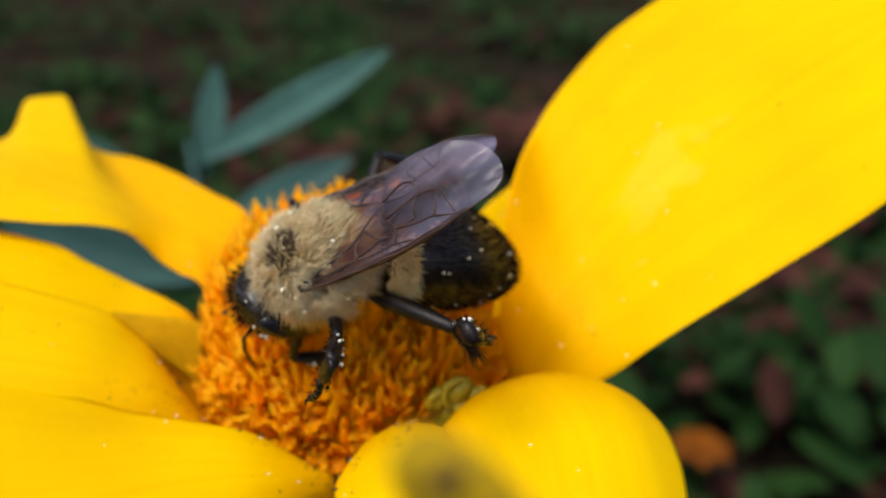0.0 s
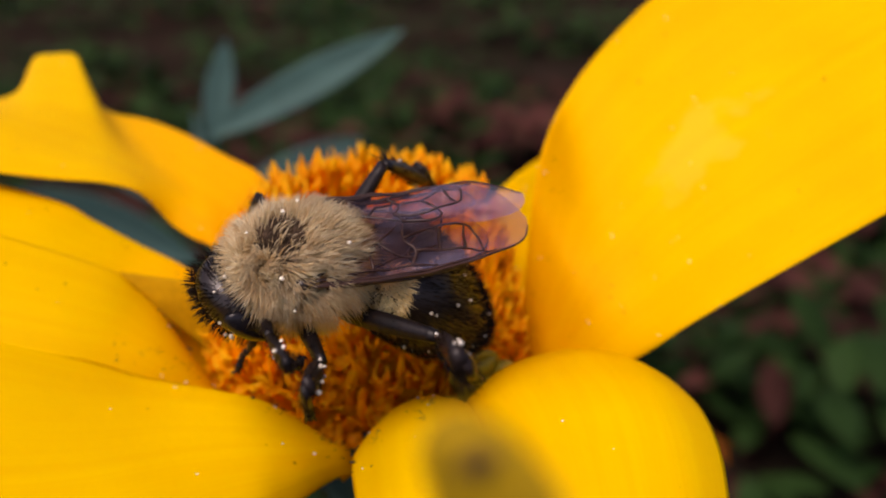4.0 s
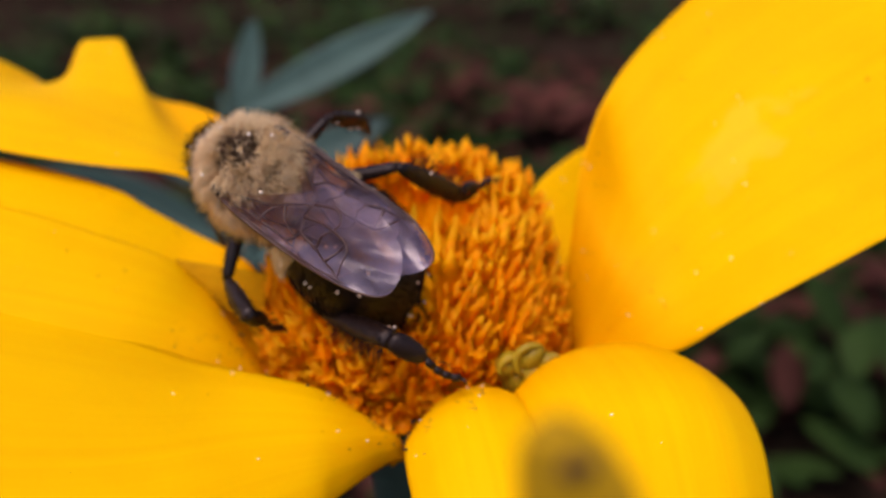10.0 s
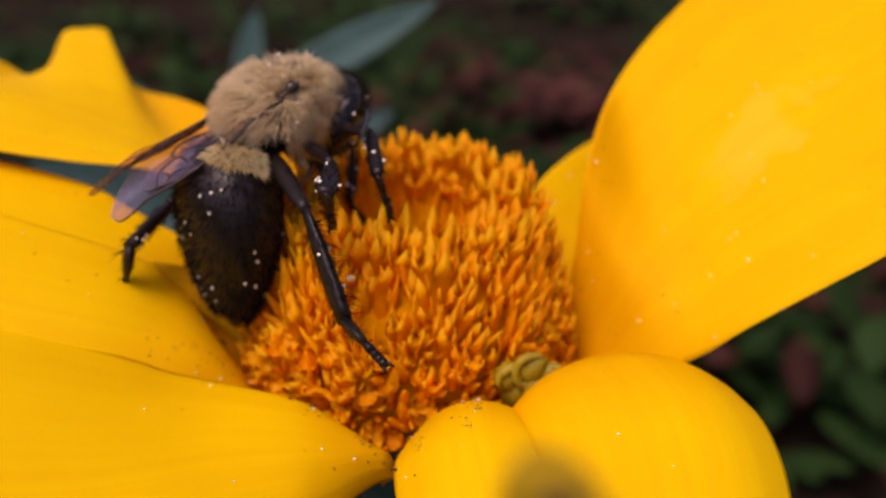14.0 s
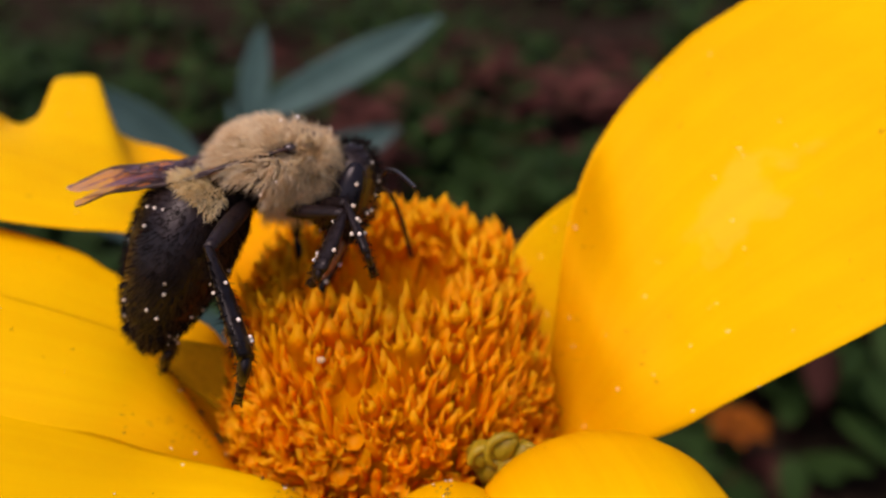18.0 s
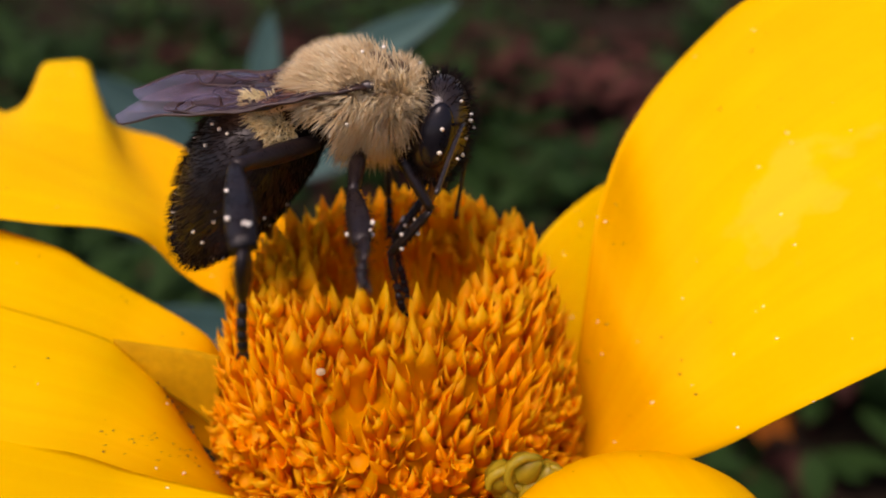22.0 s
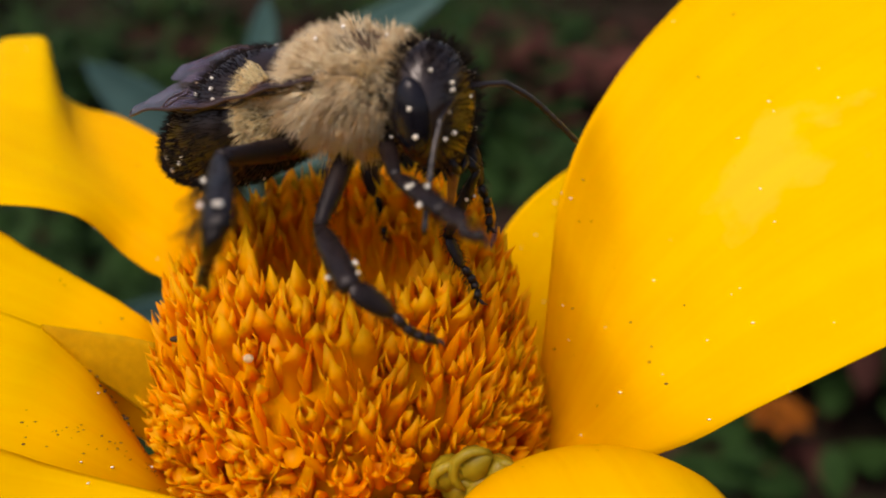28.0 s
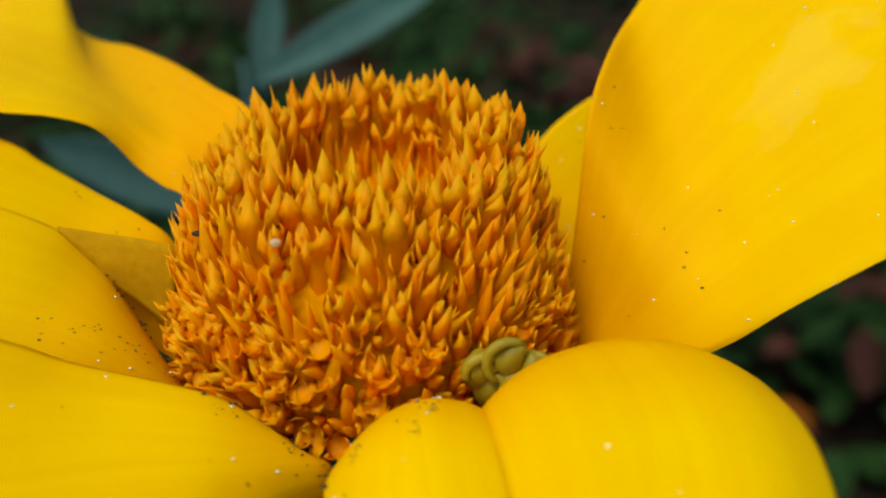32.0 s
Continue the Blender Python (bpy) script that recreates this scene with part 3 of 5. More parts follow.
def petals(base):
    """Each petal between its two edge curves."""
    petal(base, "broad yellow petal raised steeply", [(8.3, 1.8, -1.5), (8.7, 2.2, 4.0), (9.0, 3.0, 8.6), (10.0, 5.6, 10.6), (11.8, 9.8, 11.7), (13.8, 11.8, 13.7), (16.0, 12.4, 16.0), (18.4, 12.9, 17.9), (25, 14, 21.5), (33, 14.5, 24.5), (41, 12, 27)],
          [(8.4, -1.8, -1.5), (10.5, -2.4, -0.9), (12.4, -3.4, 1.0), (14.0, -4.1, 2.5), (15.6, -4.7, 4.3), (17.8, -5.0, 6.1), (21.2, -5.0, 8.3), (27, -4, 11.5), (35, -1, 15.5), (41, 4, 19)], -0.9, 0.22, 0.14, None, None, SCUFFED, 60)
    petal(base, "yellow petal half hidden behind the disc", [(5.5, 7.5, -1.0), (6.3, 9, 2.0), (7.4, 10.5, 4.4), (9.6, 12, 6.2), (13, 15, 7), (18, 19, 7)],
          [(8.5, 4.5, -1.5), (10.5, 6, -1), (14, 8.5, 0), (17, 12, 1), (19, 16, 2), (20, 20, 4)], 0.3, 0.08, 0.3)
    petal(base, "yellow petal with a folded-up lobe",
          [(-4.0, 7.0, 4.0), (-6.0, 8.6, 7.2), (-8.7, 12, 7.5), (-11.7, 15.5, 7.8), (-14.8, 18.5, 7.9), (-17.4, 20, 7.95), (-19.1, 21, 8.8), (-20.1, 23.5, 10.0), (-20.6, 24.2, 11.0), (-22.1, 24.4, 11.0), (-23.4, 24.4, 10.8), (-23.9, 24, 10.0), (-24.4, 23, 8.7),
           (-25.7, 22.5, 8.1), (-26.8, 21.5, 9.3), (-30, 20, 11.5), (-35, 18, 13.5), (-40, 16, 14)],
          [(-7.4, 4.0, 1.0), (-8.6, 4.9, 4.2), (-10.0, 5.9, 4.6), (-11.2, 6.4, 5.3), (-12.1, 6.3, 6.6), (-12.9, 6.0, 7.5), (-14.4, 5.8, 8.0), (-16.4, 5.6, 8.25), (-18.5, 5.6, 8.5), (-21, 5.8, 8.8), (-25, 6.5, 9.3), (-30, 8, 10), (-35, 9, 10.5), (-40, 10, 11)],
          0.15, 0.06, 0.14, None,
          [(-6.2, 5.4, 3.0), (-8.7, 6.6, 5.5), (-10.0, 7.5, 5.95), (-12.0, 8.6, 6.75), (-14.2, 9.7, 7.6), (-16.2, 10.6, 8.3), (-19.2, 12, 9.1), (-22, 13, 9.7), (-27, 13.5, 10.5), (-33, 13.5, 12), (-40, 13, 12.6)])
    petal(base, "yellow petal lying between its neighbours", [(-7.6, 2.4, 0.0), (-8.8, 2.8, 3.1), (-10.2, 3.4, 4.1), (-12.7, 4.8, 4.75), (-15.1, 5.6, 5.8), (-17.5, 6.4, 6.8), (-24, 7.5, 8.0), (-32, 8, 8.6)],
          [(-8.0, -0.6, -1.0), (-10, -0.6, 0.5), (-12, -0.4, 1.8), (-15, -1, 3.2), (-19, -2, 4.4), (-25, -2, 5.5), (-32, -2, 6)], 0.4, 0.06, 0.14)
    petal(base, "yellow petal with freckles and a torn edge", [(-8.0, -2.4, -1.0), (-8.5, -2.0, 0.4), (-10.1, -1.0, 2.8), (-11.5, 0.0, 4.2), (-12.9, 0.0, 5.4), (-16.3, 0.0, 6.8), (-21.4, 0.0, 8.4), (-31, 0, 10)],
          [(-7.0, -4.6, -1.2), (-8.5, -5.4, -0.2), (-10.5, -6.0, 0.8), (-13, -6.6, 1.6), (-16, -7.2, 2.3), (-20, -7.6, 3.2), (-25, -8, 4), (-31, -8, 5)], 0.9, 0.08, 0.14)
    petal(base, "broad yellow petal bending forward with brown marks", [(-1.3, -8.0, -1.9), (-2.05, -7.9, -0.6), (-2.5, -7.6, 0.2), (-3.5, -7.2, 1.2), (-4.8, -7.0, 2.0), (-6.7, -6.6, 2.35), (-10.5, -5.5, 2.5), (-13, -5.2, 3.3), (-20, -5, 5.4), (-31, -6, 8)],
          [(-0.5, -8.2, -1.7), (-1.0, -8.7, -0.9), (-2.0, -9.6, -0.7), (-3.8, -12, -0.3), (-5, -14, 0.2), (-9, -18, 1), (-17, -22, 2), (-31, -24, 4)], 0.9, 0.10, 0.14)
    petal(base, "small yellow petal with freckles arching forward", [(0.6, -7.2, -1.2), (-0.2, -8.4, 0.4), (-0.7, -9.6, 0.9), (-0.8, -11, 0.8), (-0.4, -14, 0.2), (0.5, -19, -2), (1.5, -24, -5)],
          [(4.6, -6.6, -0.8), (5.2, -8.0, 1.6), (5.6, -9.6, 2.2), (6.0, -11.5, 2.2), (6.4, -14.5, 1.6), (6.6, -19, -0.5), (6, -24, -4)], 1.6, 0.06, 0.2)
    petal(base, "rounded yellow petal arching forward", [(4.8, -6.2, -0.6), (4.3, -7.8, 2.0), (4.4, -9.5, 2.6), (4.8, -12, 2.7), (5.2, -15, 2.2), (6, -20, 0), (7.5, -25, -3)],
          [(9.8, -4.0, -1.0), (13.0, -5.7, 2.4), (14.3, -9.0, 3.1), (14.6, -12, 2.7), (14.0, -15.5, 1.8), (13, -20, 0), (11, -25, -3)], 2.0, 0.06, 0.2, lambda v: 0.30 * math.exp(-((v - 0.13) / 0.17) ** 2) - 0.32 * math.exp(-((v - 0.46) / 0.20) ** 2), None, PETAL, 3)


WIDE = 1.11                     # the disc is wider than deep


def disc_profile(s):
    """Radius and height of the floret tips: s from 0 in the crater's middle, over the crest at 0.5, to 1 at the foot."""
    return spline([(0.0, 4.2, 0), (1.7, 4.4, 0), (3.1, 5.9, 0), (3.9, 8.2, 0), (4.8, 9.0, 0), (6.05, 7.9, 0), (6.95, 5.6, 0), (7.5, 2.9, 0), (7.9, -0.6, 0)], s)


def disc_middle(s):
    """The crest sits farther back than the foot."""
    k = min(max((s - 0.45) / 0.5, 0.0), 1.0)
    k = k * k * (3 - 2 * k)
    return Vector((-0.05, 1.7 * (1 - k) + 0.5 * k, 0))


def floret_lean(s):
    """How far the florets lean outward: upright on the crest, spread at the foot."""
    return math.radians(spline([(0, 0, 0), (-4, 0, 0), (-6, 0, 0), (-4, 0, 0), (3, 0, 0), (10, 0, 0), (20, 0, 0), (35, 0, 0), (52, 0, 0)], s).x)


def floret_depth(s):
    return 1.0 + 1.05 * math.exp(-((s - 0.52) / 0.16) ** 2)


def floret_data(rng, length, r0, r1, lobes, lobe, flare, closed, wide=0.66):
    """One open disc floret along +z: a flared tube whose mouth ends in plump pointed lobes (mm)."""
    v, f = [], []
    n = lobes * 2
    for z, r in ((0.0, r0), (length * 0.55, r0 * 1.08), (length, r1)):
        for k in range(n):
            a = 2 * math.pi * k / n
            v.append(Vector((math.cos(a) * r, math.sin(a) * r, z)))
    for i in range(2):
        for k in range(n):
            a, b = i * n + k, i * n + (k + 1) % n
            f.append((a, b, b + n, a + n))
    top = 2 * n
    for k in range(lobes):
        l = lobe * rng.uniform(0.6, 1.2)
        out = flare * rng.uniform(0.4, 1.6)
        a = 2 * math.pi * (2 * k + 1) / n + rng.uniform(-0.15, 0.15)
        w = math.pi / lobes
        r_mid = r1 * (0.95 if closed else 1.06) + out * l * 0.4
        r_tip = r1 * (0.35 if closed else 0.92) + out * l
        i0, i1, i2 = top + 2 * k, top + (2 * k + 1) % n, top + (2 * k + 2) % n
        c = len(v)
        def at(r, b, z):
            return Vector((math.cos(b) * r, math.sin(b) * r, z))
        # two cross rings, a tip and an inner ridge
        v += [at(r_mid, a - w * wide, length + l * 0.34), at(r_mid * 1.06, a, length + l * 0.36), at(r_mid, a + w * wide, length + l * 0.34),
              at((r_mid + r_tip) / 2, a - w * 0.46 * wide, length + l * 0.68), at((r_mid + r_tip) / 2, a + w * 0.46 * wide, length + l * 0.68), at(r_tip, a, length + l),
              at(r_mid * 0.88, a, length + l * 0.30)]
        f += [(i0, i1, c + 1, c), (i1, i2, c + 2, c + 1), (c, c + 1, c + 3), (c + 1, c + 2, c + 4), (c + 1, c + 4, c + 5, c + 3),
              (i0, c, c + 6), (c, c + 3, c + 6), (c + 3, c + 5, c + 6), (c + 5, c + 4, c + 6), (c + 4, c + 2, c + 6), (c + 2, i2, c + 6)]
    core = len(v)
    v.append(Vector((0, 0, length)))
    for k in range(n):
        f.append((top + k, core, top + (k + 1) % n))
    return [p * MM for p in v], f


def bud_data(rng, length, r, flat):
    """One closed floret along +z: a plump creased spindle with a pointed, slightly bent tip (mm)."""
    v, f = [], []
    n = 8
    bend, turn = rng.uniform(0, 0.22) * length, rng.uniform(0, 6.28)
    rings = ((0.0, 0.7), (0.25, 0.92), (0.45, 0.96), (0.65, 0.72), (0.85, 0.36), (1.0, 0.02))
    for z, k in rings:
        for i in range(n):
            a = 2 * math.pi * i / n
            q = r * k * (1.08 if i % 2 else 0.90)
            v.append(Vector((math.cos(a) * q + math.cos(turn) * bend * z * z, math.sin(a) * q * flat + math.sin(turn) * bend * z * z, z * length)))
    for j in range(len(rings) - 1):
        for i in range(n):
            a, b = j * n + i, j * n + (i + 1) % n
            f.append((a, b, b + n, a + n))
    f.append(tuple(range(5 * n, 6 * n)))
    return [p * MM for p in v], f


def heights(verts):
    """How far along its floret each vertex lies, 0 to 1."""
    top = max(p.z for p in verts)
    return [p.z / top for p in verts]


def along(me, v):
    """Give the mesh a UV map whose v runs along the florets."""
    layer = me.uv_layers.new(name="UVMap")
    index = np.zeros(len(me.loops), dtype=np.int32)
    me.loops.foreach_get("vertex_index", index)
    layer.data.foreach_set("uv", np.stack([np.full(len(v), 0.5), np.array(v)], 1).astype(np.float32)[index].ravel())
    return me


def disc(base):
    rng = random.Random(11)
    n, m = 44, 34
    verts, faces = [], []
    for i in range(m + 1):
        s = i / m
        p, d, k = disc_profile(s), floret_lean(s), floret_depth(s)
        for j in range(n):
            a = 2 * math.pi * j / n
            r, z = max(p.x - math.sin(d) * k - 0.5 * min(1.0, max(0.0, (s - 0.5) / 0.12)), 0.02), p.y - math.cos(d) * k
            verts.append((Vector((r * WIDE * math.cos(a), r * math.sin(a), z)) + disc_middle(s)) * MM)
    for i in range(m):
        for k in range(n):
            a, b = i * n + k, i * n + (k + 1) % n
            faces.append((a, a + n, b + n, b))
    part_of("disc_heart", mesh_of("disc_heart", verts, faces, HEART), None, base, "orange-brown heart of the disc between the florets")
    kinds = {}
    def hash_of(word):
        return sum(ord(c) * (i + 1) for i, c in enumerate(word)) * 10
    def meshes(kind):
        if kind not in kinds:
            made = []
            for i in range(9):
                r = random.Random(hash_of(kind) + i)
                if kind == "crest":
                    tall, lobe = r.uniform(2.0, 2.7), r.uniform(1.2, 1.9)
                    d = floret_data(r, tall, 0.44, r.uniform(0.60, 0.76), 5, lobe, r.uniform(0.05, 0.26), r.random() < 0.15, 0.92)
                elif kind == "inner":
                    tall, lobe = r.uniform(2.6, 3.6), 0.0
                    d = bud_data(r, tall, r.uniform(0.34, 0.46), 0.42)
                elif kind == "side" and i > 4:
                    tall, lobe = r.uniform(1.0, 1.4), r.uniform(1.2, 1.8)
                    d = floret_data(r, tall, 0.30, r.uniform(0.36, 0.46), 4, lobe, r.uniform(0.0, 0.18), r.random() < 0.5, 0.95)
                elif kind == "side":
                    tall, lobe = r.uniform(2.4, 3.2), 0.0
                    d = bud_data(r, tall, r.uniform(0.28, 0.36), r.uniform(0.6, 0.85))
                elif i > 4:
                    tall, lobe = r.uniform(0.7, 1.1), r.uniform(0.6, 0.95)
                    d = floret_data(r, tall, 0.23, r.uniform(0.36, 0.48), r.choice((4, 5)), lobe, r.uniform(0.1, 0.4), r.random() < 0.3, 0.9)
                else:
                    tall, lobe = r.uniform(1.3, 1.9), 0.0
                    d = bud_data(r, tall, r.uniform(0.25, 0.34), r.uniform(0.6, 0.85))
                made.append((*d, tall + lobe))
            kinds[kind] = [made, [along(mesh_of("floret", v, f, FLORET), heights(v)) for v, f, _ in made]]
        return kinds[kind]
    spots = []
    # rings of florets from the crater over the crest to the foot
    s, ring = 0.07, 0
    while s < 0.99:
        p = disc_profile(s)
        step = 0.62 if s < 0.36 else 1.15 if s < 0.58 else 0.74 if s < 0.8 else 0.68
        count = max(3, int(2 * math.pi * p.x / step))
        for k in range(count):
            a = 2 * math.pi * (k + rng.uniform(-0.34, 0.34)) / count + ring * 2.4
            spots.append((s + rng.uniform(-0.025, 0.025), a))
        length = (disc_profile(min(1, s + 0.02)) - p).length / 0.02
        s += (0.75 if s < 0.36 else 0.68 if s < 0.8 else 0.64) / length
        ring += 1
    near, far = [], []
    for s, a in spots:
        p, lean = disc_profile(s), floret_lean(s)
        d = Vector((math.sin(lean) * math.cos(a), math.sin(lean) * math.sin(a), math.cos(lean)))
        loose = 0.13 if s < 0.56 else 0.24 if s < 0.8 else 0.38
        d = (d + Vector((rng.uniform(-1, 1), rng.uniform(-1, 1), rng.uniform(-1, 1))) * loose).normalized()
        kind = "inner" if s < 0.36 else "crest" if s < 0.60 else "side" if s < 0.82 else "foot"
        i, size = rng.randrange(9), rng.uniform(0.85, 1.15)
        # the crest stands highest at the back
        high = (0.45 + 0.75 * math.cos(a - 1.0) + 0.22 * math.sin(3 * a + 1)) * max(0.0, 1 - abs(s - 0.47) / 0.25)
        tip = Vector((p.x * WIDE * math.cos(a), p.x * math.sin(a), p.y + high + rng.uniform(-0.55, 0.35))) + disc_middle(s)
        place = tip - d * meshes(kind)[0][i][2] * size
        m4 = Matrix.Translation(place * MM) @ d.to_track_quat("Z", "Y").to_matrix().to_4x4() @ pose(0, 0, 0, 0, 0, rng.uniform(0, 360)) @ Matrix.Scale(size, 4)
        (near if s > 0.36 else far).append((kind, i, m4))
    # three hundred single florets, the rest is joined
    rng.shuffle(near)
    for kind, i, m4 in near[:300]:
        ob = part_of("floret", meshes(kind)[1][i], None, base)
        ob.matrix_basis = m4
    rest, tall = [], []
    for kind, i, m4 in far + near[300:]:
        v, f, _ = meshes(kind)[0][i]
        rest.append(([m4 @ p for p in v], f))
        tall += heights(v)
    v, f = joined(rest)
    tagged(part_of("floret_mass", along(mesh_of("floret_mass", v, f, FLORET_JOINED), tall), None, base), kind="stuff")


def near_petal_tip():
    """An olive petal tip that stands close before the flower on an added long blade and bows out of sight later on."""
    # only the tip is a petal; the blade below it is added
    ob = sheet("grass_blade", [(-0.25, 0, 0), (-0.52, 0, -0.35), (-0.6, 0, -1.5), (-0.6, -0.3, -5), (-0.8, -1, -12), (-2.0, 1, -34), (-2.0, 4, -70), (-1.0, 5, -142)],
               [(0.25, 0, 0), (0.6, 0, -0.3), (1.1, -0.3, -1.3), (1.9, -0.8, -4.5), (2.2, -1, -12), (2.6, 1, -34), (2.4, 4, -70), (1.2, 5, -142)], 0.2, OLIVE_TIP, 0.14, 48, 12, 0.03, 5)
    v, f = ball_data((0.2, -0.32, -0.6), (0.30, 0.10, 0.20), 8, 12)
    part_of("dark_spot", mesh_of("dark_spot", v, f, FLECK), None, ob, "dark brown spot near the tip")
    return tagged(ob, "olive-brown petal tip standing close before the flower", "grass blade")


# ---- the bee ----
# body frame in mm: x ahead, y to its left, z up; the origin is the middle of the thorax
HIPS = {"front": (1.5, 0.9, -1.6), "middle": (0.1, 1.3, -1.8), "hind": (-1.6, 1.5, -1.5)}
BONES = {"front": (2.9, 2.9, 2.7), "middle": (3.5, 3.4, 3.4), "hind": (4.7, 5.0, 3.8)}
WAIST, NECK = Vector((-2.1, 0, -0.5)), Vector((1.85, 0, -0.1))


def on_ball(rng, count, centre, radii, keep=None):
    out = []
    while len(out) < count:
        d = Vector((rng.gauss(0, 1), rng.gauss(0, 1), rng.gauss(0, 1))).normalized()
        p = Vector(centre) + Vector((d.x * radii[0], d.y * radii[1], d.z * radii[2]))
        n = Vector((d.x / radii[0], d.y / radii[1], d.z / radii[2])).normalized()
        if keep is None or keep(p, n, rng):
            out.append((p, n))
    return out


def grains(name, spots, parent, rng):
    pieces = [ball_data(p + n * 0.06, [rng.uniform(0.055, 0.10)] * 3, 5, 7) for p, n in spots]
    v, f = joined(pieces)
    tagged(part_of(name, mesh_of(name, v, f, POLLEN), None, parent, "pale pollen grains stuck to the hair"), kind="stuff")


LONG = 8.6                      # the abdomen's length
FLAT = 0.78                     # its height against its width


def droop_of(x):
    """How far the abdomen curls down x mm behind the waist."""
    return 0.15 * math.sin(math.pi * min(1, x / 4)) - 0.027 * x * x


def abdomen_radius(x):
    """Half width of the abdomen x mm behind the waist."""
    u = min(max(x / LONG, 0.0), 1.0)
    return 3.05 * (math.sin(math.pi * min(1, u ** 0.72)) ** 0.54) if 0 < u < 1 else 0.03


def make_abdomen(bee):
    rng = random.Random(21)
    root = None
    ends = [0.0, 1.6, 3.1, 4.5, 5.8, 7.0, LONG]
    core, faces = [], []
    n = 26
    for i in range(41):
        x = LONG * i / 40
        r = abdomen_radius(x) * 0.97
        for k in range(n):
            a = 2 * math.pi * k / n
            core.append(Vector((-x, r * math.cos(a), r * FLAT * math.sin(a) + droop_of(x))) * MM)
    for i in range(40):
        for k in range(n):
            a, b = i * n + k, i * n + (k + 1) % n
            faces.append((a, a + n, b + n, b))
    root = part_of("abdomen", mesh_of("abdomen", core, faces, BAND), None, bee, "brown-black banded abdomen with a yellow first band")
    for j in range(6):                                   # overlapping plates
        v, f = [], []
        for i in range(9):
            x = ends[j] + (ends[j + 1] - ends[j] + 0.12) * i / 8
            r = abdomen_radius(min(x, LONG - 0.02)) * (0.99 + 0.03 * i / 8)
            for k in range(n):
                a = 2 * math.pi * k / n
                v.append(Vector((-x, r * math.cos(a), r * FLAT * math.sin(a) + droop_of(x))) * MM)
        for i in range(8):
            for k in range(n):
                a, b = i * n + k, i * n + (k + 1) % n
                f.append((a, a + n, b + n, b))
        part_of("plate", mesh_of("plate", v, f, BAND), None, root)
    def skin(lo, hi, count, keep=None):
        out = []
        while len(out) < count:
            x, a = rng.uniform(lo, hi), rng.uniform(0, 6.2832)
            r = abdomen_radius(x)
            k = (abdomen_radius(x + 0.05) - abdomen_radius(x - 0.05)) / 0.1
            p = Vector((-x, r * math.cos(a), r * FLAT * math.sin(a) + droop_of(x)))
            nrm = Vector((k, math.cos(a), math.sin(a))).normalized()
            if keep is None or keep(p):
                out.append((p, nrm))
        return out
    v, f = hairs(skin(0.5, 1.4, 1700, lambda p: -0.4 < p.z < 1.8 and abs(p.y) > 1.2), 0.62, 0.028, Vector((-0.6, 0, 0)), 0.1, rng, 0.25)
    part_of("yellow_band_hair", mesh_of("yellow_band_hair", v, f, GOLD_HAIR), None, root, "tuft of pale yellow hair")
    v, f = hairs(skin(0.05, 0.6, 700, lambda p: p.z < 0.3) + skin(1.7, 8.2, 4600) + skin(0.6, 1.7, 700, lambda p: p.z < -0.5), 0.36, 0.018, Vector((-0.9, 0, 0)), 0.0, rng, 0.3)
    part_of("abdomen_hair", mesh_of("abdomen_hair", v, f, BLACK_HAIR), None, root)
    grains("pollen", skin(2.2, 7.8, 46), root, rng)
    return root


